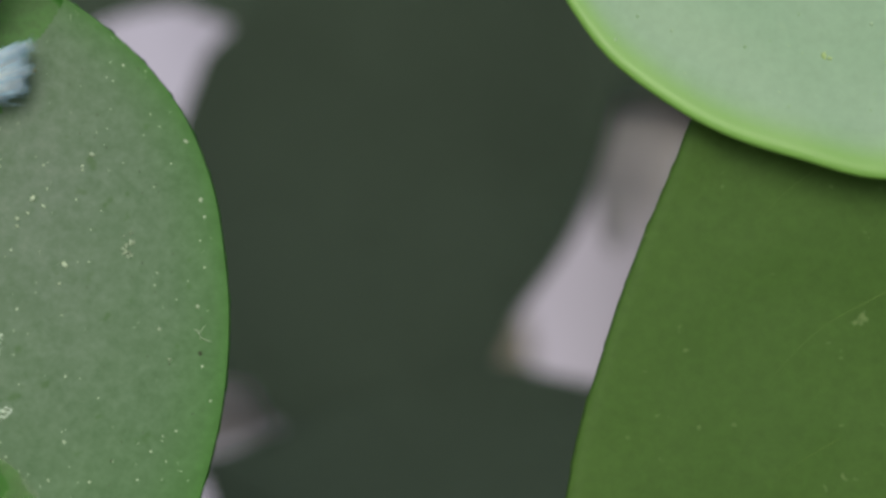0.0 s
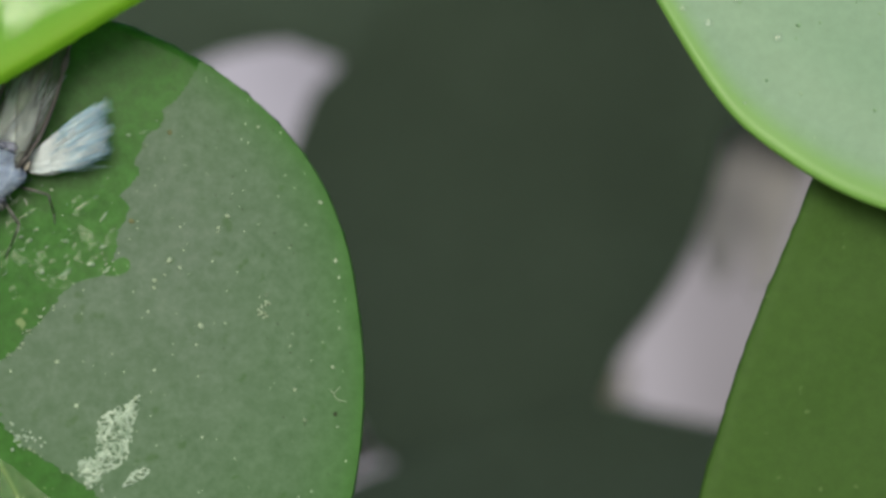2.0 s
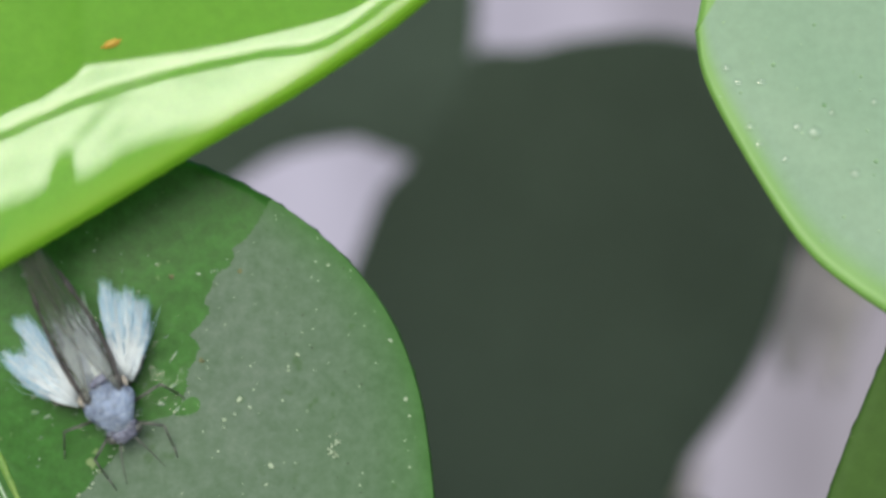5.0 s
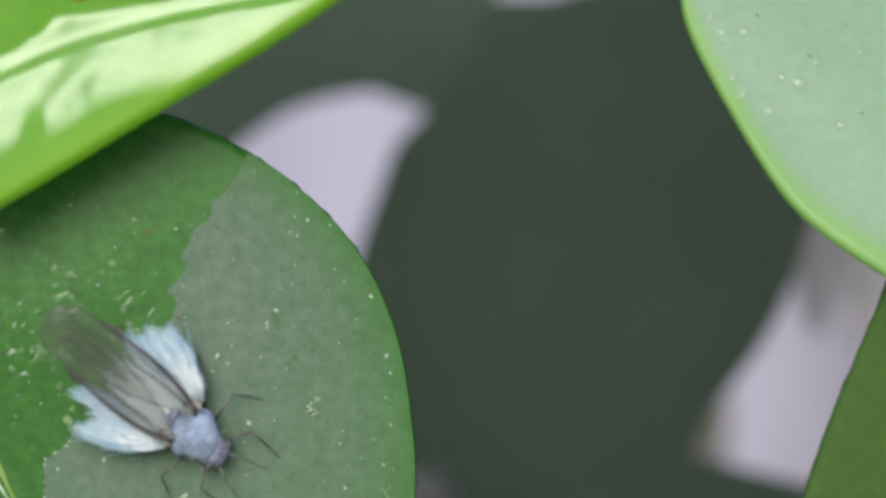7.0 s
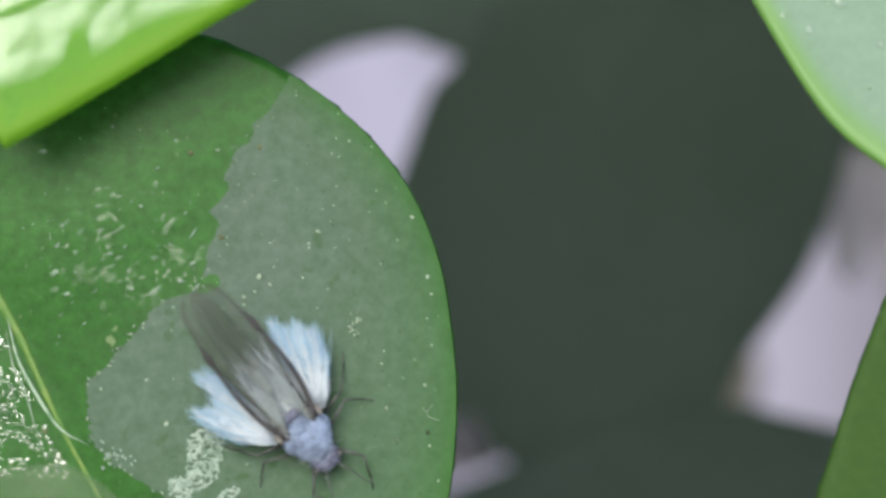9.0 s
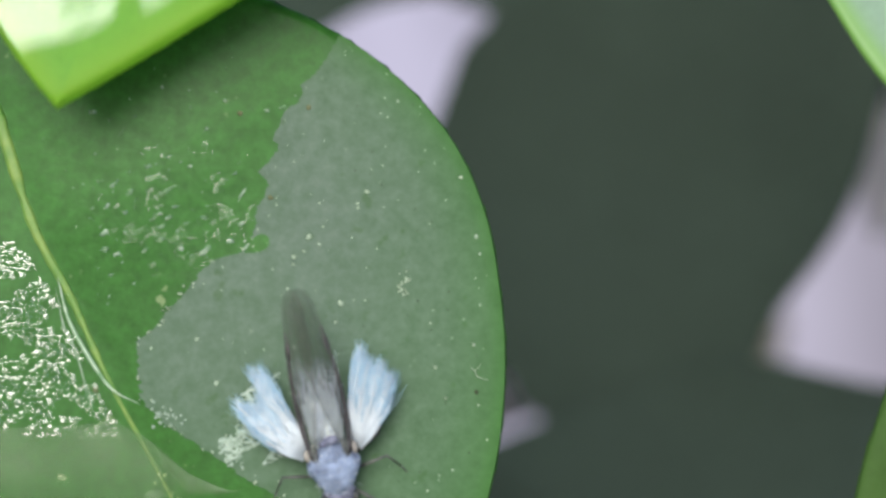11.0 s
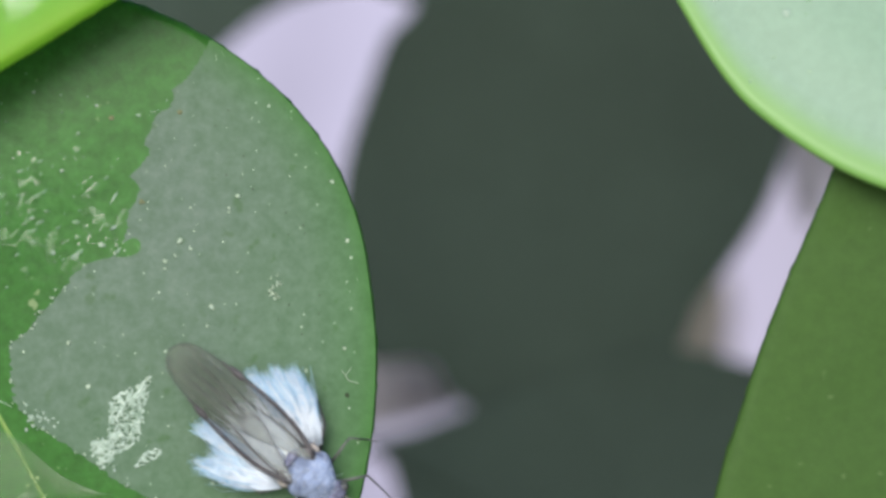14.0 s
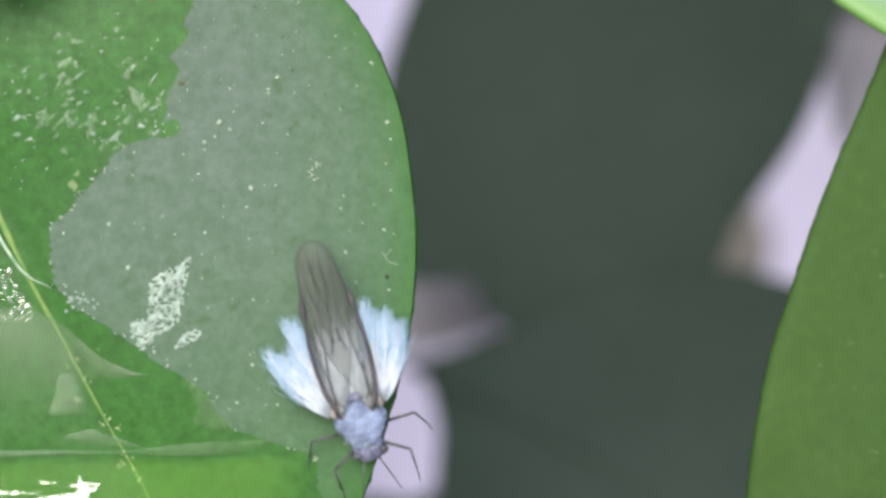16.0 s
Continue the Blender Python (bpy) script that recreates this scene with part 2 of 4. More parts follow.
def thing(name, label, category, at=BASE, group="", kind=""):
    ob = new(name)
    ob.matrix_world = at
    ob.empty_display_size = 0.002
    return tagged(ob, label, category, group, kind)


def chart(x, y, k=1.0, up=0.0):
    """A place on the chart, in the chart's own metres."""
    return Vector(((x - 784) / UNITS * k * MM, (441 - y) / UNITS * k * MM, (FAR * (1 - k) + up) * MM))


def spline(points, n):
    """n + 1 points along a smooth line through the control points, evenly spaced by length."""
    p = [np.array(q, float) for q in points]
    p = [2 * p[0] - p[1]] + p + [2 * p[-1] - p[-2]]
    fine = []
    for i in range(1, len(p) - 2):
        for s in np.linspace(0, 1, 24, endpoint=False):
            a, b, c, d = p[i - 1:i + 3]
            fine.append(0.5 * (2 * b + (c - a) * s + (2 * a - 5 * b + 4 * c - d) * s * s + (3 * b - a - 3 * c + d) * s ** 3))
    fine.append(p[-2])
    fine = np.array(fine)
    run = np.r_[0, np.cumsum(np.linalg.norm(np.diff(fine, axis=0), axis=1))]
    want = np.linspace(0, run[-1], n + 1)
    return np.stack([np.interp(want, run, fine[:, i]) for i in range(fine.shape[1])], 1)


def tube(bm, points, radii, sides=6):
    """A round tapered strand through the points."""
    rings = []
    for i, p in enumerate(points):
        a, b = points[max(i - 1, 0)], points[min(i + 1, len(points) - 1)]
        t = (b - a).normalized()
        u = t.orthogonal().normalized() if i == 0 else (u - t * u.dot(t)).normalized()
        v = t.cross(u)
        rings.append([bm.verts.new(p + float(radii[i]) * (math.cos(s) * u + math.sin(s) * v))
                      for s in (2 * math.pi * j / sides for j in range(sides))])
    for r, q in zip(rings, rings[1:]):
        for j in range(sides):
            bm.faces.new((r[j], r[(j + 1) % sides], q[(j + 1) % sides], q[j]))
    bm.faces.new(rings[0][::-1])
    bm.faces.new(rings[-1])


def blob(bm, at, size, seed, rough=0.25, turn=0.0, detail=1):
    """A small uneven lump."""
    made = bmesh.ops.create_icosphere(bm, subdivisions=detail, radius=1.0)["verts"]
    r = Matrix.Rotation(turn, 3, "Z")
    for v in made:
        k = 1 + rough * noise.noise(v.co * 1.7 + Vector((seed * 3.1, seed * 1.7, 0)))
        v.co = Vector(at) + r @ Vector((v.co.x * size[0] * k, v.co.y * size[1] * k, v.co.z * size[2] * k))


def blade(name, mid, right, left, k, height, mat, parent, label="", thick=0.22, nu=110, nv=26, ragged=2.0):
    """A leaf blade between its margins, with a rolled edge; height(x, y) lifts it off its plane, in millimetres."""
    m, r, f = spline(mid, nu), spline(right, nu), spline(left, nu)
    bm = bmesh.new()
    layer = bm.loops.layers.uv.new("UVMap")
    rows_top, rows_low, inside = [], [], {}
    for i in range(nu + 1):
        top, low = [], []
        for j in range(-nv, nv + 1):
            s = abs(j) / nv
            s = 1 - (1 - s) ** 1.4
            edge = r[i] if j >= 0 else f[i]
            tooth = ragged * (noise.noise(Vector((i * 0.45, 3.0 * (j > 0), k * 7))) + 0.9 * (i % 7 == 0)) if abs(j) == nv else 0
            out = edge - m[i]
            q = m[i] + out * s + (out / (np.linalg.norm(out) + 1e-6)) * tooth
            z = height(q[0], q[1])
            roll = thick * 0.5 * (1 - min(1.0, (1 - s) * np.linalg.norm(out) / 18.0)) ** 2
            top.append(bm.verts.new(chart(q[0], q[1], k, z - roll)))
            low.append(bm.verts.new(chart(q[0], q[1], k, z - thick + roll)))
            inside[top[-1]] = inside[low[-1]] = min(1.0, (1 - s) * np.linalg.norm(out) / 90.0)
        rows_top.append(top)
        rows_low.append(low)
    w = 2 * nv
    for i in range(nu):
        for j in range(w):
            a, b = rows_top, rows_low
            bm.faces.new((a[i][j], a[i + 1][j], a[i + 1][j + 1], a[i][j + 1]))
            bm.faces.new((b[i][j], b[i][j + 1], b[i + 1][j + 1], b[i + 1][j]))
        for j in (0, w):
            q = (rows_top[i][j], rows_low[i][j], rows_low[i + 1][j], rows_top[i + 1][j])
            bm.faces.new(q if j else q[::-1])
    for f in bm.faces:
        for lp in f.loops:
            lp[layer].uv = (inside[lp.vert], 0)
    bmesh.ops.remove_doubles(bm, verts=bm.verts, dist=2e-6)
    bmesh.ops.recalc_face_normals(bm, faces=bm.faces)
    return part(name, bm, mat, parent, label)


def rib(mid, k, height, mat, parent, wide=0.16, name="midrib", label="", n=90):
    bm = bmesh.new()
    pts = [chart(x, y, k, height(x, y) + 0.025 - 0.05 * i / n + 0.02 * noise.noise(Vector((i * 0.9, k, 3)))) for i, (x, y) in enumerate(spline(mid, n))]
    tube(bm, pts, [wide * MM * max(0.12, (1 - i / n) ** 1.9) * (1 + 0.55 * noise.noise(Vector((i * 0.6, wide, 0)))) for i in range(n + 1)], 10)
    for v in bm.verts:
        h = (FAR * (1 - k) + height(v.co.x / (MM * k) * UNITS + 784, 441 - v.co.y / (MM * k) * UNITS)) * MM
        v.co.z = h + (v.co.z - h) * 0.4
    return part(name, bm, mat, parent, label)


# ---- setting ----
bm = bmesh.new()
bmesh.ops.create_grid(bm, x_segments=60, y_segments=60, size=400)
for v in bm.verts:
    if v.co.length < 60:
        v.co.z = 0.02 * noise.noise(v.co * 0.8)
ground = part("ground", bm, SOIL, None)
tagged(ground, "dark bare soil under the shrubs", "ground", kind="structure")

# self-lit plane added for the bright distance; no lamp hangs there
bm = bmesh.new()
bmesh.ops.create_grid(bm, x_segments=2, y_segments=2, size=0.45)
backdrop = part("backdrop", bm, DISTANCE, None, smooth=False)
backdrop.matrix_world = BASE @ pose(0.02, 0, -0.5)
tagged(backdrop, "glowing plane standing in for the pale distance between the leaves", "backdrop", kind="structure")

# ---- the shrub in front: main leaf, young leaf, upper leaf, shaded leaf ----
shrub = thing("shrub", "leafy green shrub with glossy rounded leaves on thin stems", "shrub")

MAIN_MID = [(-300, -170), (-255, 20), (-180, 190), (-120, 375), (-50, 510), (14, 650), (84, 780), (159, 920), (244, 1080), (300, 1300), (330, 1520)]
MAIN_RIGHT = [(-300, -170), (-60, -95), (130, -58), (290, -20), (430, 48), (545, 138), (630, 245), (682, 370), (705, 500), (713, 620), (701, 770),
              (662, 930), (602, 1100), (480, 1320), (330, 1520)]
MAIN_LEFT = [(-300, -170), (-560, -60), (-760, 150), (-830, 400), (-780, 700), (-620, 980), (-380, 1220), (-60, 1420), (330, 1520)]
mid_line = spline(MAIN_MID, 300)


def main_height(x, y):
    """Shallow trough along the midrib; the blade bows down again to the margin."""
    mx = float(np.interp(y, mid_line[:, 1], mid_line[:, 0]))
    d = abs(x - mx) / 700.0
    return -0.35 + 0.7 * d - 0.7 * d * d + 0.04 * noise.noise(Vector((x / 240, y / 240, 0)))


main_leaf = blade("leaf", MAIN_MID, MAIN_RIGHT, MAIN_LEFT, 1.0, main_height, WET_LEAF, shrub,
                  "broad green leaf, half wet and glossy, half dulled by bloom", nu=220, nv=40)
rib(MAIN_MID, 1.0, main_height, RIB, main_leaf, 0.2, label="pale yellow-green midrib")

FILM = [(470, -60), (435, 20), (400, 77), (381, 109), (353, 133), (355, 140), (350, 160), (325, 178), (316, 200), (304, 228), (314, 240), (294, 270), (280, 287), (294, 300), (290, 324), (275, 352),
        (271, 386), (258, 420), (212, 436), (192, 447), (130, 520), (68, 588), (70, 650),
        (85, 700), (158, 755), (210, 790), (270, 832), (330, 864), (380, 930), (479, 970), (529, 990), (546, 1064), (560, 1150)]
film_line, right_line = spline(FILM, 600), spline(MAIN_RIGHT, 600)
film_y, film_x = film_line[:, 1], film_line[:, 0]
margin = right_line[right_line[:, 1] > -22]
order = np.argsort(film_y)


def film_edge(y):
    x = float(np.interp(y, film_y[order], film_x[order]))
    rough = 0.35 if y < 430 else 1.0
    x += rough * (11 * noise.noise(Vector((y / 30, 1, 0))) + 8 * noise.noise(Vector((y / 9, 5, 0)))) + 6 * noise.noise(Vector((y / 4.1, 9, 0)))
    return x


def margin_edge(y):
    return float(np.interp(y, margin[:, 1], margin[:, 0]))


def waxy_bloom():
    bm = bmesh.new()
    layer = bm.loops.layers.uv.new("UVMap")
    rows, uvs = [], {}
    for y in np.arange(42, 1110, 1.8):
        a, b = film_edge(y), margin_edge(y) - 3
        if b - a < 4:
            continue
        line = []
        for j in range(41):
            s = j / 40
            x = a + (b - a) * s
            v = bm.verts.new(chart(x, y, 1.0, main_height(x, y) + 0.022))
            uvs[v] = (1 - min(1.0, (b - x) / 420.0), (y - 42) / 1070.0)
            line.append(v)
        rows.append(line)
    for p, q in zip(rows, rows[1:]):
        for j in range(40):
            bm.faces.new((p[j], q[j], q[j + 1], p[j + 1]))
    for f in bm.faces:
        for lp in f.loops:
            lp[layer].uv = uvs[lp.vert]
    return part("waxy_bloom", bm, BLOOM, main_leaf, "dull grey-green waxy bloom")


waxy_bloom()

# young pointed leaf that hangs over the main leaf
YOUNG_MID = [(-80, 178), (-30, 60), (60, -50), (200, -165), (390, -285), (570, -420), (720, -620), (800, -900)]
YOUNG_RIGHT = [(-80, 178), (30, 115), (150, 42), (290, -45), (474, -155), (654, -285), (800, -430), (900, -600), (920, -760), (800, -900)]
YOUNG_LEFT = [(-80, 178), (-150, 90), (-210, 0), (-270, -110), (-330, -300), (-300, -560), (-100, -800), (300, -980), (800, -900)]


RIM_LINE = spline([(-260, 110), (-120, 62), (-52, 50), (6, 22), (32, -34), (59, -44), (72, 2), (113, -20), (172, -55), (241, -76), (320, -97), (419, -152), (538, -236), (628, -300),
                   (760, -430), (880, -640)], 300)
GROOVE_LINE = spline([(-260, 10), (-54, -76), (83, -137), (240, -183), (389, -214), (508, -236), (640, -330)], 300)
CREST_LINE = spline([(-260, -20), (-54, -112), (4, -136), (50, -168), (80, -196), (141, -204), (270, -222), (418, -254), (538, -287), (640, -350)], 300)
YOUNG_EDGE = spline(YOUNG_RIGHT[:-1], 300)


def young_height(x, y):
    """Margin rolled down, a broad shoulder that falls back to a crease, the far half rising again; a shallow groove for the midrib."""
    crest, groove, edge = (float(np.interp(x, c[:, 0], c[:, 1])) for c in (CREST_LINE, GROOVE_LINE, YOUNG_EDGE))
    wide = max(0.0, edge - crest)
    z = -0.0021 * wide + (0.0021 * (y - crest) if y > crest else 0.0013 * (crest - y))
    z -= 0.022 * math.exp(-((y - groove + 4) / 7.0) ** 2)
    z -= 0.13 * max(0.0, 1 - (edge - y) / 40.0) ** 2 if y < edge + 40 else 0.13
    return 0.25 + z + 0.02 * noise.noise(Vector((x / 130, y / 130, 4))) + 0.006 * noise.noise(Vector((x / 35, y / 35, 6)))


young_leaf = blade("leaf", YOUNG_MID, YOUNG_RIGHT, YOUNG_LEFT, 0.957, young_height, YOUNG_LEAF, shrub,
                   "glossy bright yellow-green young leaf with a pointed tip", nu=260, nv=70, ragged=1.0)

def wet_young(x, y):
    """How wet the young leaf is: a broad film between rim and groove, a narrow one above the groove."""
    x += 9 * noise.noise(Vector((x / 40, y / 40, 15))) + 4 * noise.noise(Vector((x / 13, y / 13, 16)))
    rim, groove, crest = (float(np.interp(x, c[:, 0], c[:, 1])) for c in (RIM_LINE, GROOVE_LINE, CREST_LINE))
    soft = lambda v, w: min(1.0, max(0.0, v / w + 0.5))
    lower = soft(rim - y, 36) * soft(y - groove, 8)
    upper = soft(groove - 9 - y, 9) * soft(y - crest, 9)
    return min(1.0, lower + upper * 1.0)


film = young_leaf.data.attributes.new("wet", "FLOAT", "POINT")
film.data.foreach_set("value", [wet_young(v.co.x / (MM * 0.957) * UNITS + 784, 441 - v.co.y / (MM * 0.957) * UNITS) for v in young_leaf.data.vertices])

# rounded upper leaf
UP_MID = [(1188, -275), (1290, -400), (1500, -480), (1800, -440), (2150, -300), (2500, -130)]
UP_RIGHT = [(1188, -275), (1202, -180), (1265, -42), (1350, 108), (1430, 192), (1560, 278), (1709, 332), (1880, 370), (2100, 330), (2320, 160), (2500, -130)]
UP_LEFT = [(1188, -275), (1230, -430), (1330, -600), (1500, -720), (1750, -790), (2050, -740), (2330, -520), (2500, -130)]


def up_height(x, y):
    return 0.1 + 0.22 * (y - 60) / 90 + 0.06 * (x - 1500) / 90 + 0.04 * noise.noise(Vector((x / 160, y / 160, 8)))


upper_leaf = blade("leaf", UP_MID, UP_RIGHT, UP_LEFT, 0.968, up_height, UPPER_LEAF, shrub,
                   "green leaf, sky sheen in its pale colour, green rolled rim, drops", nu=140, nv=34, thick=0.2, ragged=0.0)
rib(UP_MID[::-1], 0.968, up_height, RIB, upper_leaf, 0.13)

# leaf on the far side of the gap, its shade put into the colour
SHADE_MID = [(2100, -60), (2120, 300), (2100, 700), (2020, 1100), (1850, 1500), (1560, 1850)]
SHADE_LEFT = [(2100, -60), (1700, 40), (1600, 130), (1541, 240), (1499, 350), (1448, 470), (1402, 590), (1369, 690), (1332, 800), (1304, 930), (1287, 1060), (1282, 1180),
              (1300, 1400), (1400, 1650), (1560, 1850)]
SHADE_RIGHT = [(2100, -60), (2450, 100), (2650, 450), (2660, 850), (2450, 1300), (2050, 1650), (1560, 1850)]


def shade_height(x, y):
    return 0.2 + 0.3 * noise.noise(Vector((x / 420, y / 420, 2))) + 0.05 * noise.noise(Vector((x / 110, y / 110, 6)))


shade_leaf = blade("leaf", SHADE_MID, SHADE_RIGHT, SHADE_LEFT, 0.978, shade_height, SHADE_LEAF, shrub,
                   "flat leaf, shade put into its dull green, faintly veined", nu=150, nv=30, ragged=1.6)
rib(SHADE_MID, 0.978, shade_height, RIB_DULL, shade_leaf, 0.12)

for line in ([(1790, 320), (1690, 400), (1640, 470), (1625, 560)], [(1900, 560), (1760, 640), (1650, 760), (1570, 900)], [(1800, 830), (1690, 900), (1600, 1020)]):
    rib(line, 0.978, shade_height, RIB_DULL, shade_leaf, 0.024, "vein")

# stems that carry the leaves, down to the soil
foot = BASE.inverted() @ Vector((-0.03, 0.06, -0.02))


def stem(points, radii):
    bm = bmesh.new()
    line = spline([tuple(p) for p in points], 40)
    tube(bm, [Vector(p) for p in line], list(np.interp(np.linspace(0, 1, 41), np.linspace(0, 1, len(radii)), radii)), 10)
    return part("stem", bm, BARK, shrub, "thin brown woody stem")


crown = chart(-1500, -900, 1.1)
stem([foot, foot * 0.5 + crown * 0.5 + Vector((-0.012, 0.0, -0.01)), crown, chart(-1100, -1700, 1.1)], [0.004, 0.003, 0.002, 0.0012])
stem([crown, chart(-900, -500, 1.05), chart(-300, -170, 1.003)], [0.0012, 0.0008, 0.0004])
stem([chart(-1100, -1700, 1.1), chart(-200, -1500, 1.0), chart(800, -900, 0.957, 0.3)], [0.0012, 0.0008, 0.0004])
stem([chart(-1100, -1700, 1.1), chart(700, -2100, 1.1), chart(2600, -900, 1.0), chart(2500, -130, 0.968, 0.3)], [0.0012, 0.001, 0.0008, 0.0004])
stem([chart(2600, -900, 1.0), chart(2300, -300, 1.06), chart(2100, -60, 0.978, 0.2)], [0.0008, 0.0006, 0.0004])

# ---- the dark shrub behind ----
back_shrub = thing("shrub", "shrub behind the gap, deep shade put into its dark green", "shrub")


def ring_leaf(loop, k, tilt, label="leaf with deep shade put into its dark green", mat=None):
    """A broad leaf seen whole: a closed outline filled round its middle."""
    o = spline(loop + loop[:1], 120)
    c = o.mean(0)
    depth = k if callable(k) else lambda x, y: k
    bm = bmesh.new()
    tops, lows = [], []
    for s in (0.02, 0.2, 0.4, 0.55, 0.7, 0.8, 0.9, 0.97, 1.0):
        up = 0.25 * (1 - s * s)
        q = [c + (p - c) * s for p in o[:-1]]
        tops.append([bm.verts.new(chart(x, y, depth(x, y), up + tilt * (y - c[1]) / 1000.0)) for x, y in q])
        lows.append([bm.verts.new(chart(x, y, depth(x, y), up - 0.3 * (1 - s ** 6) - 0.05 + tilt * (y - c[1]) / 1000.0)) for x, y in q])
    for side, flip in ((tops, False), (lows, True)):
        for a, b in zip(side, side[1:]):
            for j in range(len(a)):
                f = (a[j], b[j], b[(j + 1) % len(a)], a[(j + 1) % len(a)])
                bm.faces.new(f[::-1] if flip else f)
        bm.faces.new(side[0] if flip else side[0][::-1])
    for j in range(len(tops[-1])):
        n = (j + 1) % len(tops[-1])
        bm.faces.new((tops[-1][j], lows[-1][j], lows[-1][n], tops[-1][n]))
    bmesh.ops.recalc_face_normals(bm, faces=bm.faces)
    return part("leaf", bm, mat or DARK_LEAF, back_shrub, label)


KB = 1.667


def turned_leaf(x, y):
    """Depth of the largest leaf, whose far margin turns a little towards the lens and whose upper part nods."""
    return KB - 0.1 * min(1.0, max(0.0, (x - 950) / 450.0)) ** 1.5 - 0.065 * max(0.0, (350 - y) / 500.0) ** 1.4


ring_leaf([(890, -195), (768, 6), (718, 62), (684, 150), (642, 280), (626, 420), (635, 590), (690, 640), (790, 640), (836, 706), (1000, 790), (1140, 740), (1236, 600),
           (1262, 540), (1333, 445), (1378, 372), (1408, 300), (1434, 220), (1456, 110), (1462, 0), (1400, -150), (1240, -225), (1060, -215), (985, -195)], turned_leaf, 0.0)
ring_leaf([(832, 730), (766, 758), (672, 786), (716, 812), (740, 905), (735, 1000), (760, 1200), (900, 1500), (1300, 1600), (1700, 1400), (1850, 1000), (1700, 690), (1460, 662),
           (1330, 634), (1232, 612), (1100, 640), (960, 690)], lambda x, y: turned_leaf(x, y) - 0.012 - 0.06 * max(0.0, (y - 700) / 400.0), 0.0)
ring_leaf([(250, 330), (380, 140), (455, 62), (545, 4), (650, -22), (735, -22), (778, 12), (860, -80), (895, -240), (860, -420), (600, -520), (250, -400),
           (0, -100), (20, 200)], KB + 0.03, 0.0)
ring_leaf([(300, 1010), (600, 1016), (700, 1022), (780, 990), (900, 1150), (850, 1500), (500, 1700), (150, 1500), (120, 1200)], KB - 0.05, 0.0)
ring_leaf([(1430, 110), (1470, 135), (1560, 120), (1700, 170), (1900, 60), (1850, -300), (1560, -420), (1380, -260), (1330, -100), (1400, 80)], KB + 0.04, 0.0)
DRY = leaf_material("dry_leaf", (0.27, 0.25, 0.285), (0.46, 0.43, 0.48), 0.8, 0.2, thin=0.2, bump=0.3)
TAN = leaf_material("tan_leaf", (0.31, 0.27, 0.23), (0.4, 0.35, 0.305), 0.8, 0.2, thin=0.2, bump=0.3)
ring_leaf([(600, 600), (860, 590), (880, 670), (850, 713), (780, 738), (700, 755), (600, 765)], KB + 0.12, 0.0, "greyish dry leaf behind", DRY)
ring_leaf([(1402, 10), (1408, 150), (1414, 250), (1420, 320), (1438, 385), (1462, 405), (1488, 360), (1502, 300), (1530, 200), (1560, 10)], KB + 0.08, 0.0, "greyish dry leaf behind", DRY)
ring_leaf([(1490, 100), (1504, 300), (1530, 430), (1570, 350), (1620, 200), (1640, 80)], KB + 0.1, 0.0, "greyish dry leaf behind", DRY)
ring_leaf([(1180, 480), (1285, 470), (1320, 555), (1310, 630), (1345, 700), (1150, 700)], KB + 0.6, 0.0, "tan dry leaf behind", TAN)
back_foot = BASE.inverted() @ Vector((0.02, 0.14, -0.02))
bm = bmesh.new()
top = chart(1500, 1700, 1.75)
tube(bm, [Vector(p) for p in spline([tuple(back_foot), tuple(back_foot * 0.5 + top * 0.5), tuple(top)], 20)], [0.004 - 0.0001 * i for i in range(21)], 8)
part("stem", bm, BARK, back_shrub, "thin brown woody stem")

# ---- the insect ----
INSECT_WAY = [
    (0, 162, 228, 30), (1.0, 112, 228, 27), (1.5, 84, 230, 24), (2, 72, 254, 22), (2.5, 78, 284, 22), (3, 92, 325, 10), (3.5, 107, 340, -6), (4, 122, 360, -16), (4.5, 124, 380, -19),
    (4.7, 130, 395, -22), (5.7, 220, 440, -36), (6.8, 326, 505, -48), (7, 337, 535, -49), (7.5, 414, 564, -58), (8, 471, 599, -53), (8.2, 476, 605, -50),
    (9.2, 450, 705, -34), (10.3, 404, 795, -15), (10.5, 404, 795, -14), (11, 415, 803, -12), (11.5, 417, 799, -9), (12, 422, 797, -9), (12.5, 462, 785, -23),
    (13, 506, 792, -37), (13.5, 569, 800, -47), (14, 604, 811, -47), (14.5, 637, 874, -41), (15, 627, 883, -34), (15.5, 654, 944, -18), (16, 620, 928, -16),
]
insect = thing("insect", "small insect with bluish waxy body, smoky wings and white tufts", "insect")


def insect_pose(x, y, turn):
    p = chart(x, y, 1.0, main_height(min(x, margin_edge(y) - 10), y) + 0.02)
    return BASE @ Matrix.Translation(p) @ Matrix.Rotation(radians(-turn), 4, "Z")


# --- insect parts; millimetres along the body: head at -y, tail at +y, legs stand on z = 0
THORAX = plain_material("powdery_thorax", (0.1, 0.12, 0.19), (0.34, 0.41, 0.6), 0.85, 0.15, 3000, 0.25)
HEAD = plain_material("insect_head", (0.06, 0.06, 0.1), (0.24, 0.25, 0.36), 0.6, 0.3, 6000, 0.5)
ABDOMEN = plain_material("abdomen", (0.58, 0.63, 0.63), (0.72, 0.75, 0.74), 0.8, 0.2, 2500, 0.2)
WAX = plain_material("wax_thread", (0.57, 0.63, 0.72), (0.7, 0.75, 0.82), 0.8, 0.2, 2500, 0.05)
WAX_BLUE = plain_material("blue_wax_thread", (0.27, 0.46, 0.65), (0.47, 0.63, 0.78), 0.6, 0.3, 2500, 0.2)
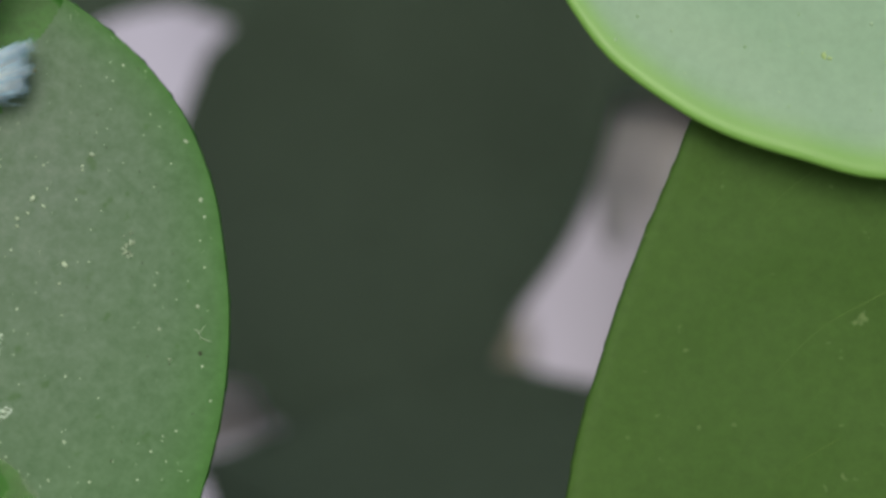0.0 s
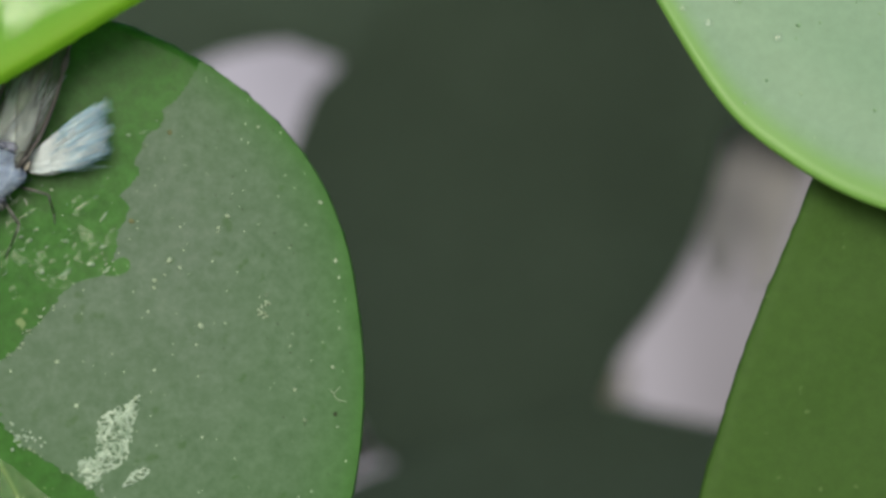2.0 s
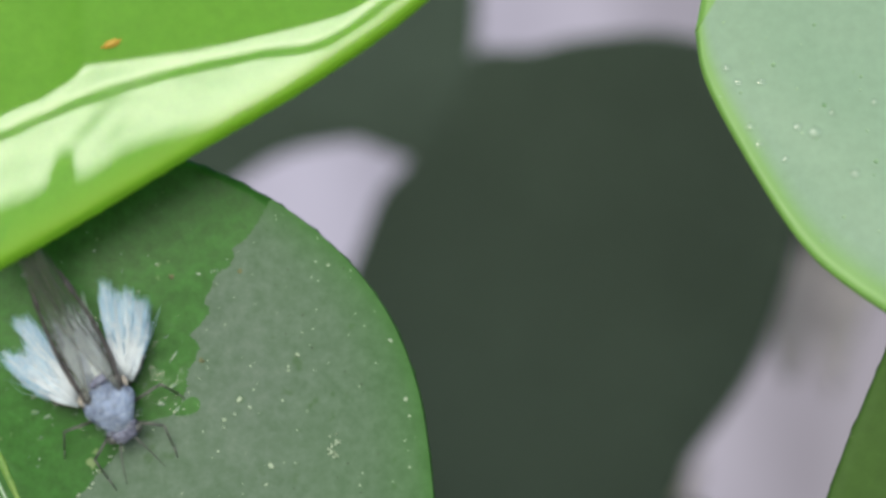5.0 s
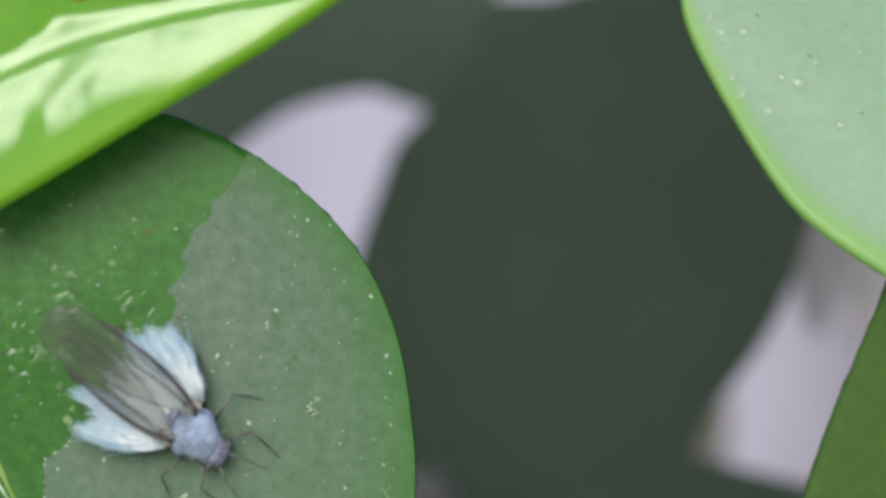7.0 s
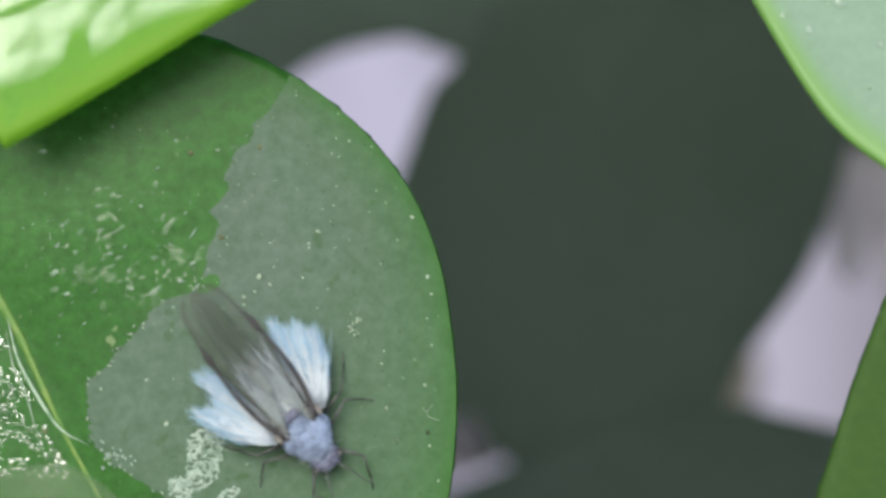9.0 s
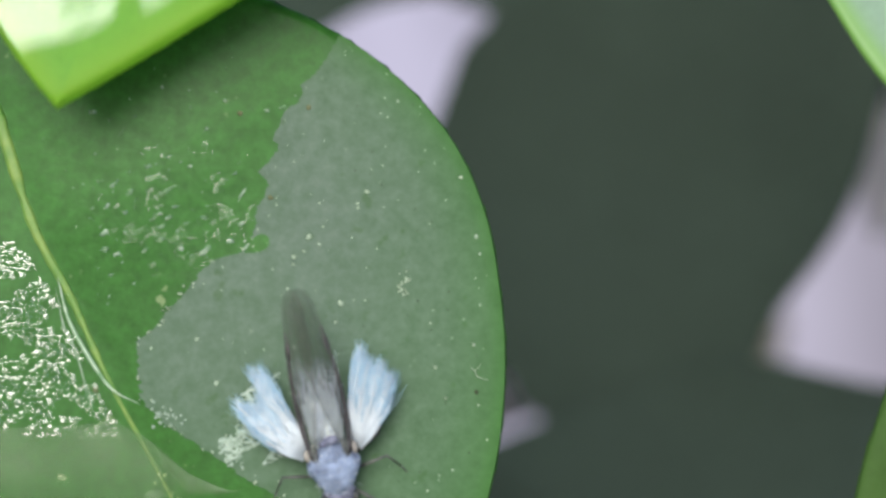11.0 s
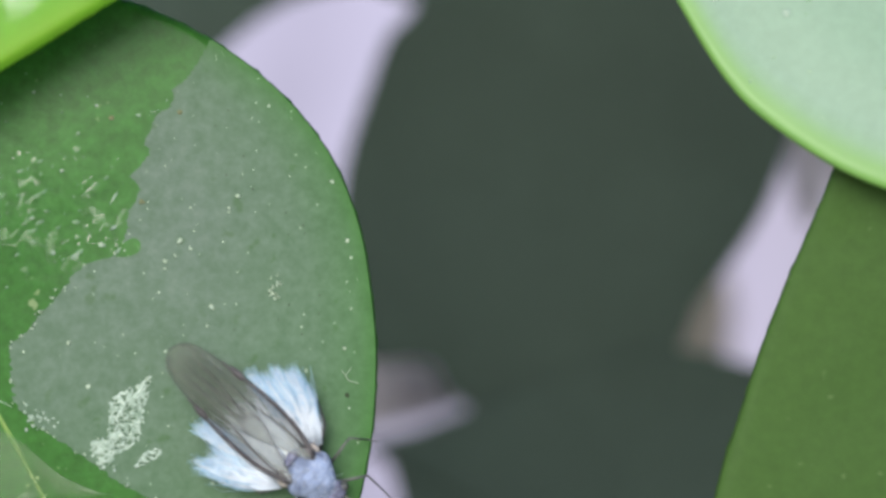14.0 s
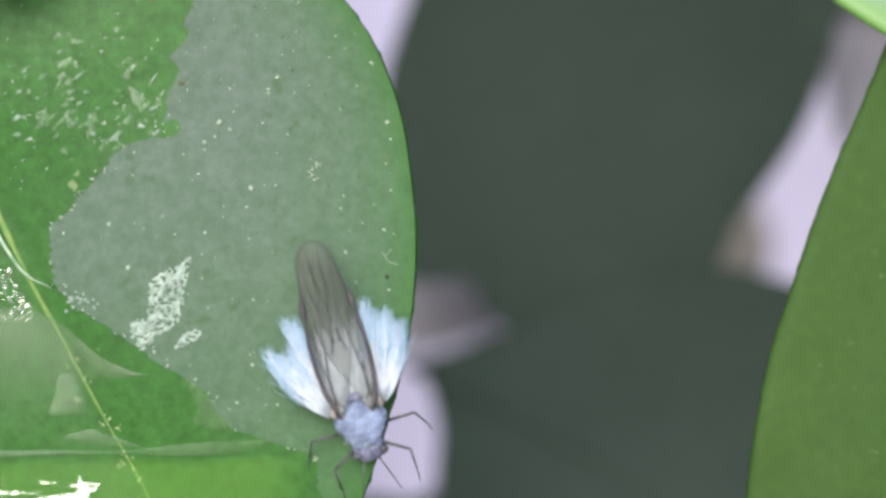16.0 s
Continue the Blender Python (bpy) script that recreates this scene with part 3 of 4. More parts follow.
CREAM = plain_material("cream_wax", (0.2, 0.18, 0.18), (0.4, 0.37, 0.34), 0.7, 0.2, 4000, 0.4)
CHITIN = plain_material("dark_chitin", (0.03, 0.029, 0.033), (0.11, 0.115, 0.11), 0.4, 0.5, 5000, 0.3)
VEIN = plain_material("wing_vein", (0.028, 0.026, 0.03), (0.08, 0.072, 0.078), 0.5, 0.4, 5000, 0.3)


def wing_material():
    """Half-clear membrane: a dense brownish strip along its leading side, the rest milky at the root and smoky at the tip."""
    m, n, l, b = material("smoky_wing", 0.4, 0.2)
    t = noise_node(n, l, 2200, 3, 0.5, stretch=(1.0, 0.08, 1.0))
    across = n.new("ShaderNodeAttribute")
    across.attribute_name = "across"
    strip = ramp_node(n, l, across.outputs["Fac"], [(0.0, (1, 1, 1)), (0.14, (0.7, 0.7, 0.7)), (0.34, (0, 0, 0))])
    co, sep, tip = n.new("ShaderNodeTexCoord"), n.new("ShaderNodeSeparateXYZ"), n.new("ShaderNodeMapRange")
    l.new(co.outputs["Object"], sep.inputs[0])
    l.new(sep.outputs[1], tip.inputs[0])
    tip.interpolation_type = "SMOOTHSTEP"
    tip.inputs[1].default_value, tip.inputs[2].default_value = 0.0003, 0.0024
    smoke = ramp_node(n, l, t.outputs[0], [(0.3, (0.08, 0.09, 0.072)), (0.7, (0.14, 0.157, 0.127))])
    pale = ramp_node(n, l, t.outputs[0], [(0.3, (0.34, 0.37, 0.35)), (0.7, (0.46, 0.49, 0.46))])
    brown = ramp_node(n, l, t.outputs[0], [(0.3, (0.08, 0.07, 0.075)), (0.7, (0.16, 0.145, 0.145))])
    col = mix_node(n, l, tip.outputs[0], pale.outputs[0], smoke.outputs[0])
    l.new(mix_node(n, l, strip.outputs[0], col, brown.outputs[0]), b.inputs["Base Color"])
    dense = ramp_node(n, l, t.outputs[0], [(0.3, (0.25, 0.25, 0.25)), (0.7, (0.07, 0.07, 0.07))])
    clear = n.new("ShaderNodeBsdfTransparent")
    mx = n.new("ShaderNodeMixShader")
    l.new(mix_node(n, l, strip.outputs[0], dense.outputs[0], (0.28, 0.28, 0.28)), mx.inputs[0])
    l.new(clear.outputs[0], mx.inputs[1])
    l.new(b.outputs[0], mx.inputs[2])
    l.new(mx.outputs[0], n["Material Output"].inputs[0])
    return m


MEMBRANE = wing_material()


def mm(x, y, z=0.0):
    return Vector((x * MM, y * MM, z * MM))


def lump(name, places, mat, label="", detail=3, rough=0.18):
    bm = bmesh.new()
    for n, (at, size) in enumerate(places):
        blob(bm, mm(*at), [v * MM for v in size], n + len(name), rough, detail=detail)
    return part(name, bm, mat, insect, label)


bm = bmesh.new()
for v in bmesh.ops.create_icosphere(bm, subdivisions=5, radius=1.0)["verts"]:
    p = v.co.copy()
    wide = (0.5 if p.y > -0.1 else 0.5 - 0.16 * (-p.y - 0.1)) * (1 + 0.06 * math.sin(p.y * 5.0))
    dip = 0.05 * math.exp(-((p.y - 0.28 + 0.25 * abs(p.x)) / 0.07) ** 2) + 0.06 * math.exp(-((p.y + 0.5 - 0.2 * abs(p.x)) / 0.08) ** 2) + 0.03 * math.exp(-(p.x / 0.07) ** 2) * (p.y > 0.2)
    k = 1 + 0.05 * noise.noise(p * 2.2) + 0.025 * noise.noise(p * 7.0) - dip * max(0.0, p.z)
    v.co = mm(p.x * wide * k, 0.04 + p.y * 0.53, 0.6 + p.z * 0.38 * k)
thorax = part("thorax", bm, THORAX, insect, "pale blue powdery thorax")
collar = lump("collar", [((0.16, -0.4, 0.56), (0.17, 0.08, 0.2)), ((-0.16, -0.4, 0.56), (0.17, 0.08, 0.2))], HEAD, "dark band behind the head", detail=2)
for side in (-1, 1):
    lump("shoulder", [((0.46 * side, 0.38, 0.72), (0.07, 0.13, 0.08))], CREAM, "cream lump at the wing root", detail=2, rough=0.4)
head = lump("head", [((0, -0.5, 0.49), (0.32, 0.22, 0.26))], HEAD, "dark grey-blue head")
for side in (-1, 1):
    bm = bmesh.new()
    blob(bm, mm(0.25 * side, -0.54, 0.54), (0.00012, 0.0001, 0.00011), 3, 0.05, detail=2)
    part("eye", bm, CHITIN, head, "dark eye")
bm = bmesh.new()
blob(bm, mm(0, -0.58, 0.62), (0.00011, 0.00007, 0.00007), 5, 0.2, detail=2)
part("brow", bm, THORAX, head, "pale spot between the eyes")
lump("scutellum", [((0.05, 0.6, 0.82), (0.16, 0.1, 0.07)), ((-0.1, 0.56, 0.8), (0.1, 0.07, 0.07))], HEAD, "dark blue shield behind the thorax", detail=2)
abdomen = lump("abdomen", [((0, 0.85, 0.52), (0.34, 0.56, 0.28)), ((0, 1.25, 0.42), (0.2, 0.42, 0.18))], ABDOMEN, "cream-white waxy abdomen")


def fuzz(name, roots, count, seed, parent):
    rng = random.Random(seed)
    bm = bmesh.new()
    for _ in range(count):
        a, t = rng.uniform(0, 2 * math.pi), rng.uniform(0.1, 1.2)
        d = Vector((math.cos(a) * math.sin(t), math.sin(a) * math.sin(t), math.cos(t)))
        c, size = rng.choice(roots)
        p = mm(*(c[i] + d[i] * size[i] * 0.96 for i in range(3)))
        q = p + (d + Vector((rng.uniform(-0.5, 0.5), rng.uniform(-0.2, 0.6), 0))) * MM * rng.uniform(0.04, 0.11)
        tube(bm, [p, (p + q) / 2 + mm(0, 0, 0.01), q], [0.005 * MM, 0.004 * MM, 0.002 * MM], 3)
    return tagged(part(name, bm, WAX, parent, "short white waxy fuzz"), kind="stuff")


rng = random.Random(77)
bm = bmesh.new()
for _ in range(520):
    root = Vector((rng.uniform(-0.28, 0.28), rng.uniform(0.5, 1.3), 0.72 + rng.uniform(-0.1, 0.12)))
    tip = root + Vector((rng.gauss(0, 0.09) + root.x * 0.25, rng.uniform(0.3, 1.1), rng.uniform(-0.05, 0.1)))
    tube(bm, [mm(*root), mm(*((root + tip) / 2 + Vector((0, 0, 0.03)))), mm(*tip)], [0.009 * MM, 0.008 * MM, 0.002 * MM], 3)
tagged(part("fluff", bm, WAX, abdomen, "white waxy fluff along the back"), kind="stuff")
fuzz("fuzz", [((0, 0.02, 0.62), (0.52, 0.42, 0.4)), ((0, -0.22, 0.55), (0.44, 0.28, 0.32)), ((0, 0.32, 0.68), (0.42, 0.26, 0.34))], 320, 5, thorax)


def tuft(side, seed):
    """A dense, soft fan of wax threads from the side of the body, in locks, ragged and bluish at its end; hinged at its root."""
    rng = random.Random(seed)
    hinge = Vector((0.44, 0.38, 0.5))
    locks = [(i + rng.uniform(0.2, 0.8)) / 11 for i in range(11)]
    reach = [rng.uniform(0.74, 1.06) * (1.05 if side > 0 else 1.12) for _ in range(11)]

    def strand(bm, start, length, wide, spread, stray=0.0):
        c = rng.randrange(11)
        s = min(1.0, max(0.0, locks[c] + rng.gauss(0, 0.075)))
        s_tip = locks[c] + (s - locks[c]) * 0.5 + rng.gauss(0, spread)
        end = Vector((0.72 + 0.78 * s_tip + stray, 2.36 - 0.82 * s_tip, 0.5 + rng.uniform(-0.26, 0.3)))
        root = Vector((0.36 + 0.22 * s, 0.32 + 0.14 * (1 - s), 0.48 + rng.uniform(-0.14, 0.16)))
        tip = root + (end - root) * length * reach[c]
        bow = Vector((0.12 * (s - 0.3), -0.02, 0.12))
        us = [start + (1 - start) * v for v in (0, 0.33, 0.66, 1.0)]
        pts = [root + (tip - root) * u + bow * math.sin(math.pi * u) * 0.8 + Vector((rng.gauss(0, 1), rng.gauss(0, 1), rng.gauss(0, 1))) * 0.035 * u for u in us]
        tube(bm, [mm((p.x - hinge.x) * side, p.y - hinge.y, p.z - hinge.z) for p in pts], [v * wide * MM for v in (1.0, 1.1, 0.8, 0.2)], 3)

    bm = bmesh.new()
    for _ in range(1500):
        strand(bm, 0.0, rng.uniform(0.35, 0.95) ** 0.6, 0.012, 0.03)
    ob = tagged(part("wax_tuft", bm, WAX, insect, "tuft of bluish-white wax threads"), kind="stuff")
    ob.location = mm(hinge.x * side, hinge.y, hinge.z)
    bm = bmesh.new()
    for _ in range(700):
        strand(bm, rng.uniform(0.3, 0.6), rng.uniform(0.84, 1.03), 0.008, 0.045)
    for _ in range(14):
        strand(bm, 0.4, rng.uniform(0.8, 1.0), 0.004, 0.05, rng.uniform(0.1, 0.5))
    tagged(part("fringe", bm, WAX_BLUE, ob, "pale blue ragged ends of the threads"), kind="stuff")
    return ob


tufts = {1: tuft(1, 3), -1: tuft(-1, 8)}


def wing(side):
    """A forewing folded back along the body, hinged at its root; veins run along it."""
    hinge = mm(0.3 * side, 0.3, 0.86)
    lead = spline([(0.05, 0.0, 0.0), (0.24, 0.63, 0.06), (0.3, 1.4, 0.14), (0.25, 2.34, 0.22), (0.16, 3.0, 0.3), (0.03, 3.28, 0.32), (-0.2, 3.4, 0.33)], 30)
    trail = spline([(-0.1, 0.05, 0.06), (-0.28, 0.63, 0.14), (-0.5, 1.3, 0.24), (-0.6, 2.2, 0.32), (-0.56, 2.92, 0.36), (-0.44, 3.27, 0.35), (-0.2, 3.4, 0.33)], 30)
    bm = bmesh.new()
    across = bm.verts.layers.float.new("across")
    tops, lows = [], []
    for a, b in zip(lead, trail):
        q = [a + (b - a) * u for u in np.linspace(0, 1, 9)]
        tops.append([bm.verts.new(mm(p[0] * side, p[1], p[2] + 0.05 * math.sin(math.pi * i / 8) + 0.012 * math.sin(i * 2.4))) for i, p in enumerate(q)])
        lows.append([bm.verts.new(v.co - mm(0, 0, 0.012)) for v in tops[-1]])
        for i in range(9):
            tops[-1][i][across] = lows[-1][i][across] = i / 8
    for i in range(30):
        for j in range(8):
            bm.faces.new((tops[i][j], tops[i + 1][j], tops[i + 1][j + 1], tops[i][j + 1]))
            bm.faces.new((lows[i][j], lows[i][j + 1], lows[i + 1][j + 1], lows[i + 1][j]))
        for j in (0, 8):
            bm.faces.new((tops[i][j], lows[i][j], lows[i + 1][j], tops[i + 1][j]))
    bmesh.ops.remove_doubles(bm, verts=bm.verts, dist=1e-6)
    bmesh.ops.recalc_face_normals(bm, faces=bm.faces)
    ob = part("wing", bm, MEMBRANE, insect, "smoky grey half-clear wing")
    ob.location = hinge
    for u, a, b, wide in ((0.0, 0, 21, 0.054), (0.0, 20, 30, 0.009), (0.3, 2, 26, 0.018), (0.52, 10, 27, 0.014), (0.72, 12, 25, 0.013), (1.0, 0, 30, 0.007)):
        bm = bmesh.new()
        pts = [lead[i] + (trail[i] - lead[i]) * (u if u in (0.0, 1.0) else u * (1 + 0.4 * (i - a) / 30)) for i in range(a, b + 1)]
        tube(bm, [mm(p[0] * side, p[1], p[2] + 0.03 + 0.05 * math.sin(math.pi * u)) for p in pts], [wide * MM * (1 - 0.6 * i / len(pts)) for i in range(len(pts))], 5)
        part("vein", bm, VEIN, ob, "dark brown vein")
    bm = bmesh.new()
    blob(bm, mm(0.02 * side, 0.12, 0.02), (0.0001, 0.0002, 0.00006), 4, 0.2, detail=2)
    blob(bm, mm(float(lead[18][0]) * side, float(lead[18][1]), float(lead[18][2]) + 0.02), (0.00007, 0.0002, 0.00004), 6, 0.3, detail=2)
    part("wing_root", bm, VEIN, ob, "dark brown root of the wing")
    return ob


wings = {side: wing(side) for side in (-1, 1)}


def leg(side, hip, knee, ankle, toe):
    """A thin jointed leg, hinged at the hip."""
    bm = bmesh.new()
    pts = [mm((p[0] - hip[0]) * side, p[1] - hip[1], p[2] - hip[2]) for p in (hip, knee, ankle, toe)]
    tube(bm, [pts[0], (pts[0] + pts[1]) / 2 + mm(0, 0, 0.02), pts[1]], [0.03 * MM, 0.034 * MM, 0.024 * MM], 6)
    ob = part("leg", bm, CHITIN, insect, "thin dark jointed leg")
    bm = bmesh.new()
    tube(bm, [pts[1], (pts[1] + pts[2]) / 2, pts[2]], [0.024 * MM, 0.019 * MM, 0.016 * MM], 6)
    part("shin", bm, CHITIN, ob)
    bm = bmesh.new()
    tube(bm, [pts[2], (pts[2] + pts[3]) / 2, pts[3]], [0.016 * MM, 0.014 * MM, 0.009 * MM], 6)
    part("foot", bm, CHITIN, ob)
    ob.location = mm(hip[0] * side, hip[1], hip[2])
    return ob


legs = []
for side in (-1, 1):
    legs.append((leg(side, (0.22, -0.38, 0.4), (0.7, -0.78, 0.52), (0.62, -1.22, 0.14), (0.56, -1.48, 0.0)), 1 if side > 0 else -1))
    legs.append((leg(side, (0.4, -0.05, 0.38), (1.02, 0.08, 0.5), (1.24, -0.2, 0.08), (1.34, -0.36, 0.0)), -1 if side > 0 else 1))
    legs.append((leg(side, (0.4, 0.22, 0.36), (0.95, 0.5, 0.52), (1.2, 0.92, 0.06), (1.3, 1.16, 0.0)), 1 if side > 0 else -1))


def antenna(side):
    bm = bmesh.new()
    line = spline([(0.12, -0.6, 0.56), (0.2, -0.8, 0.66), (0.3, -1.08, 0.6), (0.4, -1.42, 0.42)], 12)
    tube(bm, [mm(p[0] * side, p[1], p[2]) for p in line], [(0.022 - 0.0012 * i) * MM for i in range(13)], 5)
    return part("antenna", bm, CHITIN, insect, "thin dark antenna")


antenna(-1)
antenna(1)


def motions():
    """The insect walks down the leaf to its margin; legs swing while it walks, wings part and close a little."""
    walk(insect, [(t, insect_pose(x, y, a)) for t, x, y, a in INSECT_WAY])
    # the two leaves across the gap sway a little
    for ob, k, sway in ((upper_leaf, 0.968, ((0, 0, 0), (1.5, 0, 0), (2, -12, -4), (2.5, 0, 0), (3.5, 0, 0), (4, 8, 0), (4.5, 0, 0), (7, -11, 0), (8, -16, 0), (10.5, -4, 0), (12, -12, 0), (12.5, -8, 0), (13.5, -14, -12), (14, -28, -4), (14.5, -30, 0), (15, -4, 0), (16, 0, 0))),
                        (shade_leaf, 0.978, ((0, 0, 0), (1, 0, 0), (2, -26, 0), (2.5, -14, 0), (3, -14, 0), (3.5, -13, 0), (4.5, -9, 0), (7, -4, 0), (8, -8, 0), (10.5, -5, 0), (12, -12, 0), (12.5, -12, 0), (13.5, -22, 0), (14, -16, 0), (14.5, -15, 0), (15, -6, 0), (16, 0, 0)))):
        walk(ob, [(t, Matrix.Translation((x / UNITS * k * MM, y / UNITS * k * MM, 0))) for t, x, y in sway])
    steps = []
    for i in range(54):
        t = min(16.0, i * 0.3 + 0.0)
        a, b = (np.array([np.interp(u, [r[0] for r in INSECT_WAY], [r[c] for r in INSECT_WAY]) for c in (1, 2, 3)]) for u in (t - 0.3, t + 0.3))
        steps.append((t, (1 if i % 2 else -1) * min(1.0, 0.1 + np.linalg.norm(b - a) / 40.0)))
    steps.append((16.0, steps[-1][1])) if steps[-1][0] < 16 else None
    for ob, phase in legs:
        home = ob.location.copy()
        walk(ob, [(t, Matrix.Translation(home) @ Matrix.Rotation(radians(12 * s * phase), 4, "Z")) for t, s in steps])
    for side, ob in tufts.items():
        home = ob.location.copy()
        spread = ((0, 20, 6), (2.5, 18, 4), (3.3, 10, 2), (4.5, 6, 0), (6.8, -8, 0), (8.2, -6, 0), (10.3, 5, 9), (12.5, 4, 7), (13.5, -5, -2), (16, -4, 0))
        walk(ob, [(t, Matrix.Translation(home) @ Matrix.Rotation(radians(-(r if side > 0 else q) * side), 4, "Z")) for t, r, q in spread])
    for side, ob in wings.items():
        home = ob.location.copy()
        walk(ob, [(t, Matrix.Translation(home) @ Matrix.Rotation(radians(-a * side), 4, "Z") @ Matrix.Rotation(radians(p), 4, "X") @ Matrix.Rotation(radians(r * side), 4, "Y"))
                  for t, a, r, p in ((0, -2, 14, 4), (3, -7, 40, 8), (4.5, -8, 50, 11), (5.2, -7.5, 40, 10), (6.8, -1, 6, 10), (8.2, 0, 4, 12), (10.3, -7, 50, 11), (12, -7, 50, 12), (12.5, -7, 47, 11), (13, -5, 30, 6), (13.5, -2, 10, -2),
                                   (15, -2, 4, -4), (16, -2.5, 0, -5))])


# ---- deposits on the leaves ----
def mid_x(y):
    return float(np.interp(y, mid_line[:, 1], mid_line[:, 0]))


def on_leaf(x, y, up=0.03):
    return chart(x, y, 1.0, main_height(x, y) + up)


def flake(bm, x, y, long, wide, turn, rng, height=main_height, k=1.0, thick=0.035, lift=0.02):
    """A flat uneven chip, a few sides round, lying on the blade; sizes in chart units."""
    n = rng.randint(5, 8)
    ring = []
    for j in range(n):
        a, r = 2 * math.pi * j / n, rng.uniform(0.6, 1.15)
        u, v = math.cos(a) * long * r, math.sin(a) * wide * r
        ring.append((x + u * math.cos(turn) - v * math.sin(turn), y + u * math.sin(turn) + v * math.cos(turn)))
    z = height(x, y) + lift
    low = [bm.verts.new(chart(p, q, k, z)) for p, q in ring]
    top = [bm.verts.new(chart(x + (p - x) * 0.75, y + (q - y) * 0.75, k, z + thick * rng.uniform(0.6, 1.3))) for p, q in ring]
    bm.faces.new(top[::-1])
    for j in range(n):
        bm.faces.new((low[j], top[j], top[(j + 1) % n], low[(j + 1) % n]))


def dew_material():
    """Thin, half-clear dew; the sparkle of the wet film is put into its pale colour."""
    m, n, l, b = material("dew", 0.2, 0.7)
    t = noise_node(n, l, 3000, 4)
    l.new(ramp_node(n, l, t.outputs[0], [(0.3, (0.2, 0.33, 0.2)), (0.7, (0.4, 0.52, 0.4))]).outputs[0], b.inputs["Base Color"])
    mx = n.new("ShaderNodeMixShader")
    l.new(ramp_node(n, l, t.outputs[0], [(0.35, (0.25, 0.25, 0.25)), (0.65, (0.7, 0.7, 0.7))]).outputs[0], mx.inputs[0])
    l.new(n.new("ShaderNodeBsdfTransparent").outputs[0], mx.inputs[1])
    l.new(b.outputs[0], mx.inputs[2])
    l.new(mx.outputs[0], n["Material Output"].inputs[0])
    return m


DEW = dew_material()


def scatter(name, mat, label, places, seed, thick=0.035, smooth=False):
    rng = random.Random(seed)
    bm = bmesh.new()
    for x, y, long, wide, turn in places(rng):
        flake(bm, x, y, long, wide, turn, rng, thick=thick)
    bmesh.ops.recalc_face_normals(bm, faces=bm.faces)
    return tagged(part(name, bm, mat, main_leaf, label, smooth), kind="stuff")


def dry_flecks(rng):
    for _ in range(140):
        y = rng.uniform(60, 930)
        a, b = film_edge(y) + 6, margin_edge(y) - 12
        x = a + (b - a) * rng.random()
        s = rng.choice((0.9, 1.1, 1.4, 1.8, 2.6))
        yield x, y, s * rng.uniform(0.8, 1.5), s, rng.uniform(0, 3)


def tide_flecks(rng):
    for _ in range(52):
        y = rng.choice((rng.uniform(380, 600), rng.uniform(640, 1000)))
        yield film_edge(y) + rng.gauss(0, 5), y, rng.uniform(1.5, 4.5), rng.uniform(1, 2.8), rng.uniform(0, 3)


def spots(rng):
    for x, y, s in ((422, 515, 7), (414, 548, 4), (170, 578, 6), (366, 399, 7), (340, 434, 6), (385, 412, 4), (358, 425, 4), (632, 294, 5), (660, 398, 6),
                    (468, 320, 6), (452, 348, 4), (655, 588, 4), (606, 682, 4), (588, 628, 4), (205, 655, 6), (308, 642, 5), (340, 448, 4)):
        yield x, y, s, s * 0.75, rng.uniform(0, 3)
    for _ in range(16):
        yield 530 + rng.gauss(0, 9), 487 + rng.gauss(0, 10), rng.uniform(2, 5), rng.uniform(2, 3.5), rng.uniform(0, 3)


def wet_flecks(rng):
    """Pale wet flecks, the film's small highlights in their colour; the longer ones slant up to the margin."""
    for x, y, long, wide in ((55, 320, 11, 5), (121, 317, 20, 5), (183, 366, 9, 5), (108, 382, 10, 5), (87, 276, 8, 5), (53, 288, 6, 4), (27, 306, 16, 4), (186, 423, 17, 6), (250, 324, 16, 3),
                             (220, 161, 5, 4), (188, 210, 4, 3), (110, 138, 5, 4), (62, 189, 6, 3), (160, 276, 5, 3), (121, 260, 7, 3), (112, 402, 6, 5), (80, 423, 7, 3), (46, 356, 6, 4),
                             (9, 421, 10, 6), (7, 393, 10, 6), (14, 345, 10, 4), (46, 391, 6, 3), (121, 366, 8, 5), (105, 359, 8, 4), (133, 347, 9, 5), (238, 288, 4, 3), (248, 377, 8, 5),
                             (229, 407, 8, 5), (257, 418, 12, 4), (142, 421, 7, 5), (319, 173, 13, 6), (293, 178, 6, 4), (-12, 180, 9, 5), (30, 430, 8, 4), (20, 466, 5, 4), (152, 376, 5, 3)):
        yield x, y, long, wide, radians(rng.gauss(-48 if long > 10 else -20, 10))
    for _ in range(90):
        x, y = rng.gauss(120, 110), rng.gauss(370, 85)
        if 90 < y < 600 and mid_x(y) + 20 < x < film_edge(y) - 6:
            yield x, y, rng.uniform(1.5, 4.5), rng.uniform(1, 2.2), radians(rng.gauss(-48, 18))
    for _ in range(60):
        x, y = rng.uniform(-60, 380), rng.uniform(60, 720)
        if x < film_edge(y) - 4:
            yield x, y, rng.uniform(1.5, 3.0), rng.uniform(1.2, 2.2), rng.uniform(0, 3)


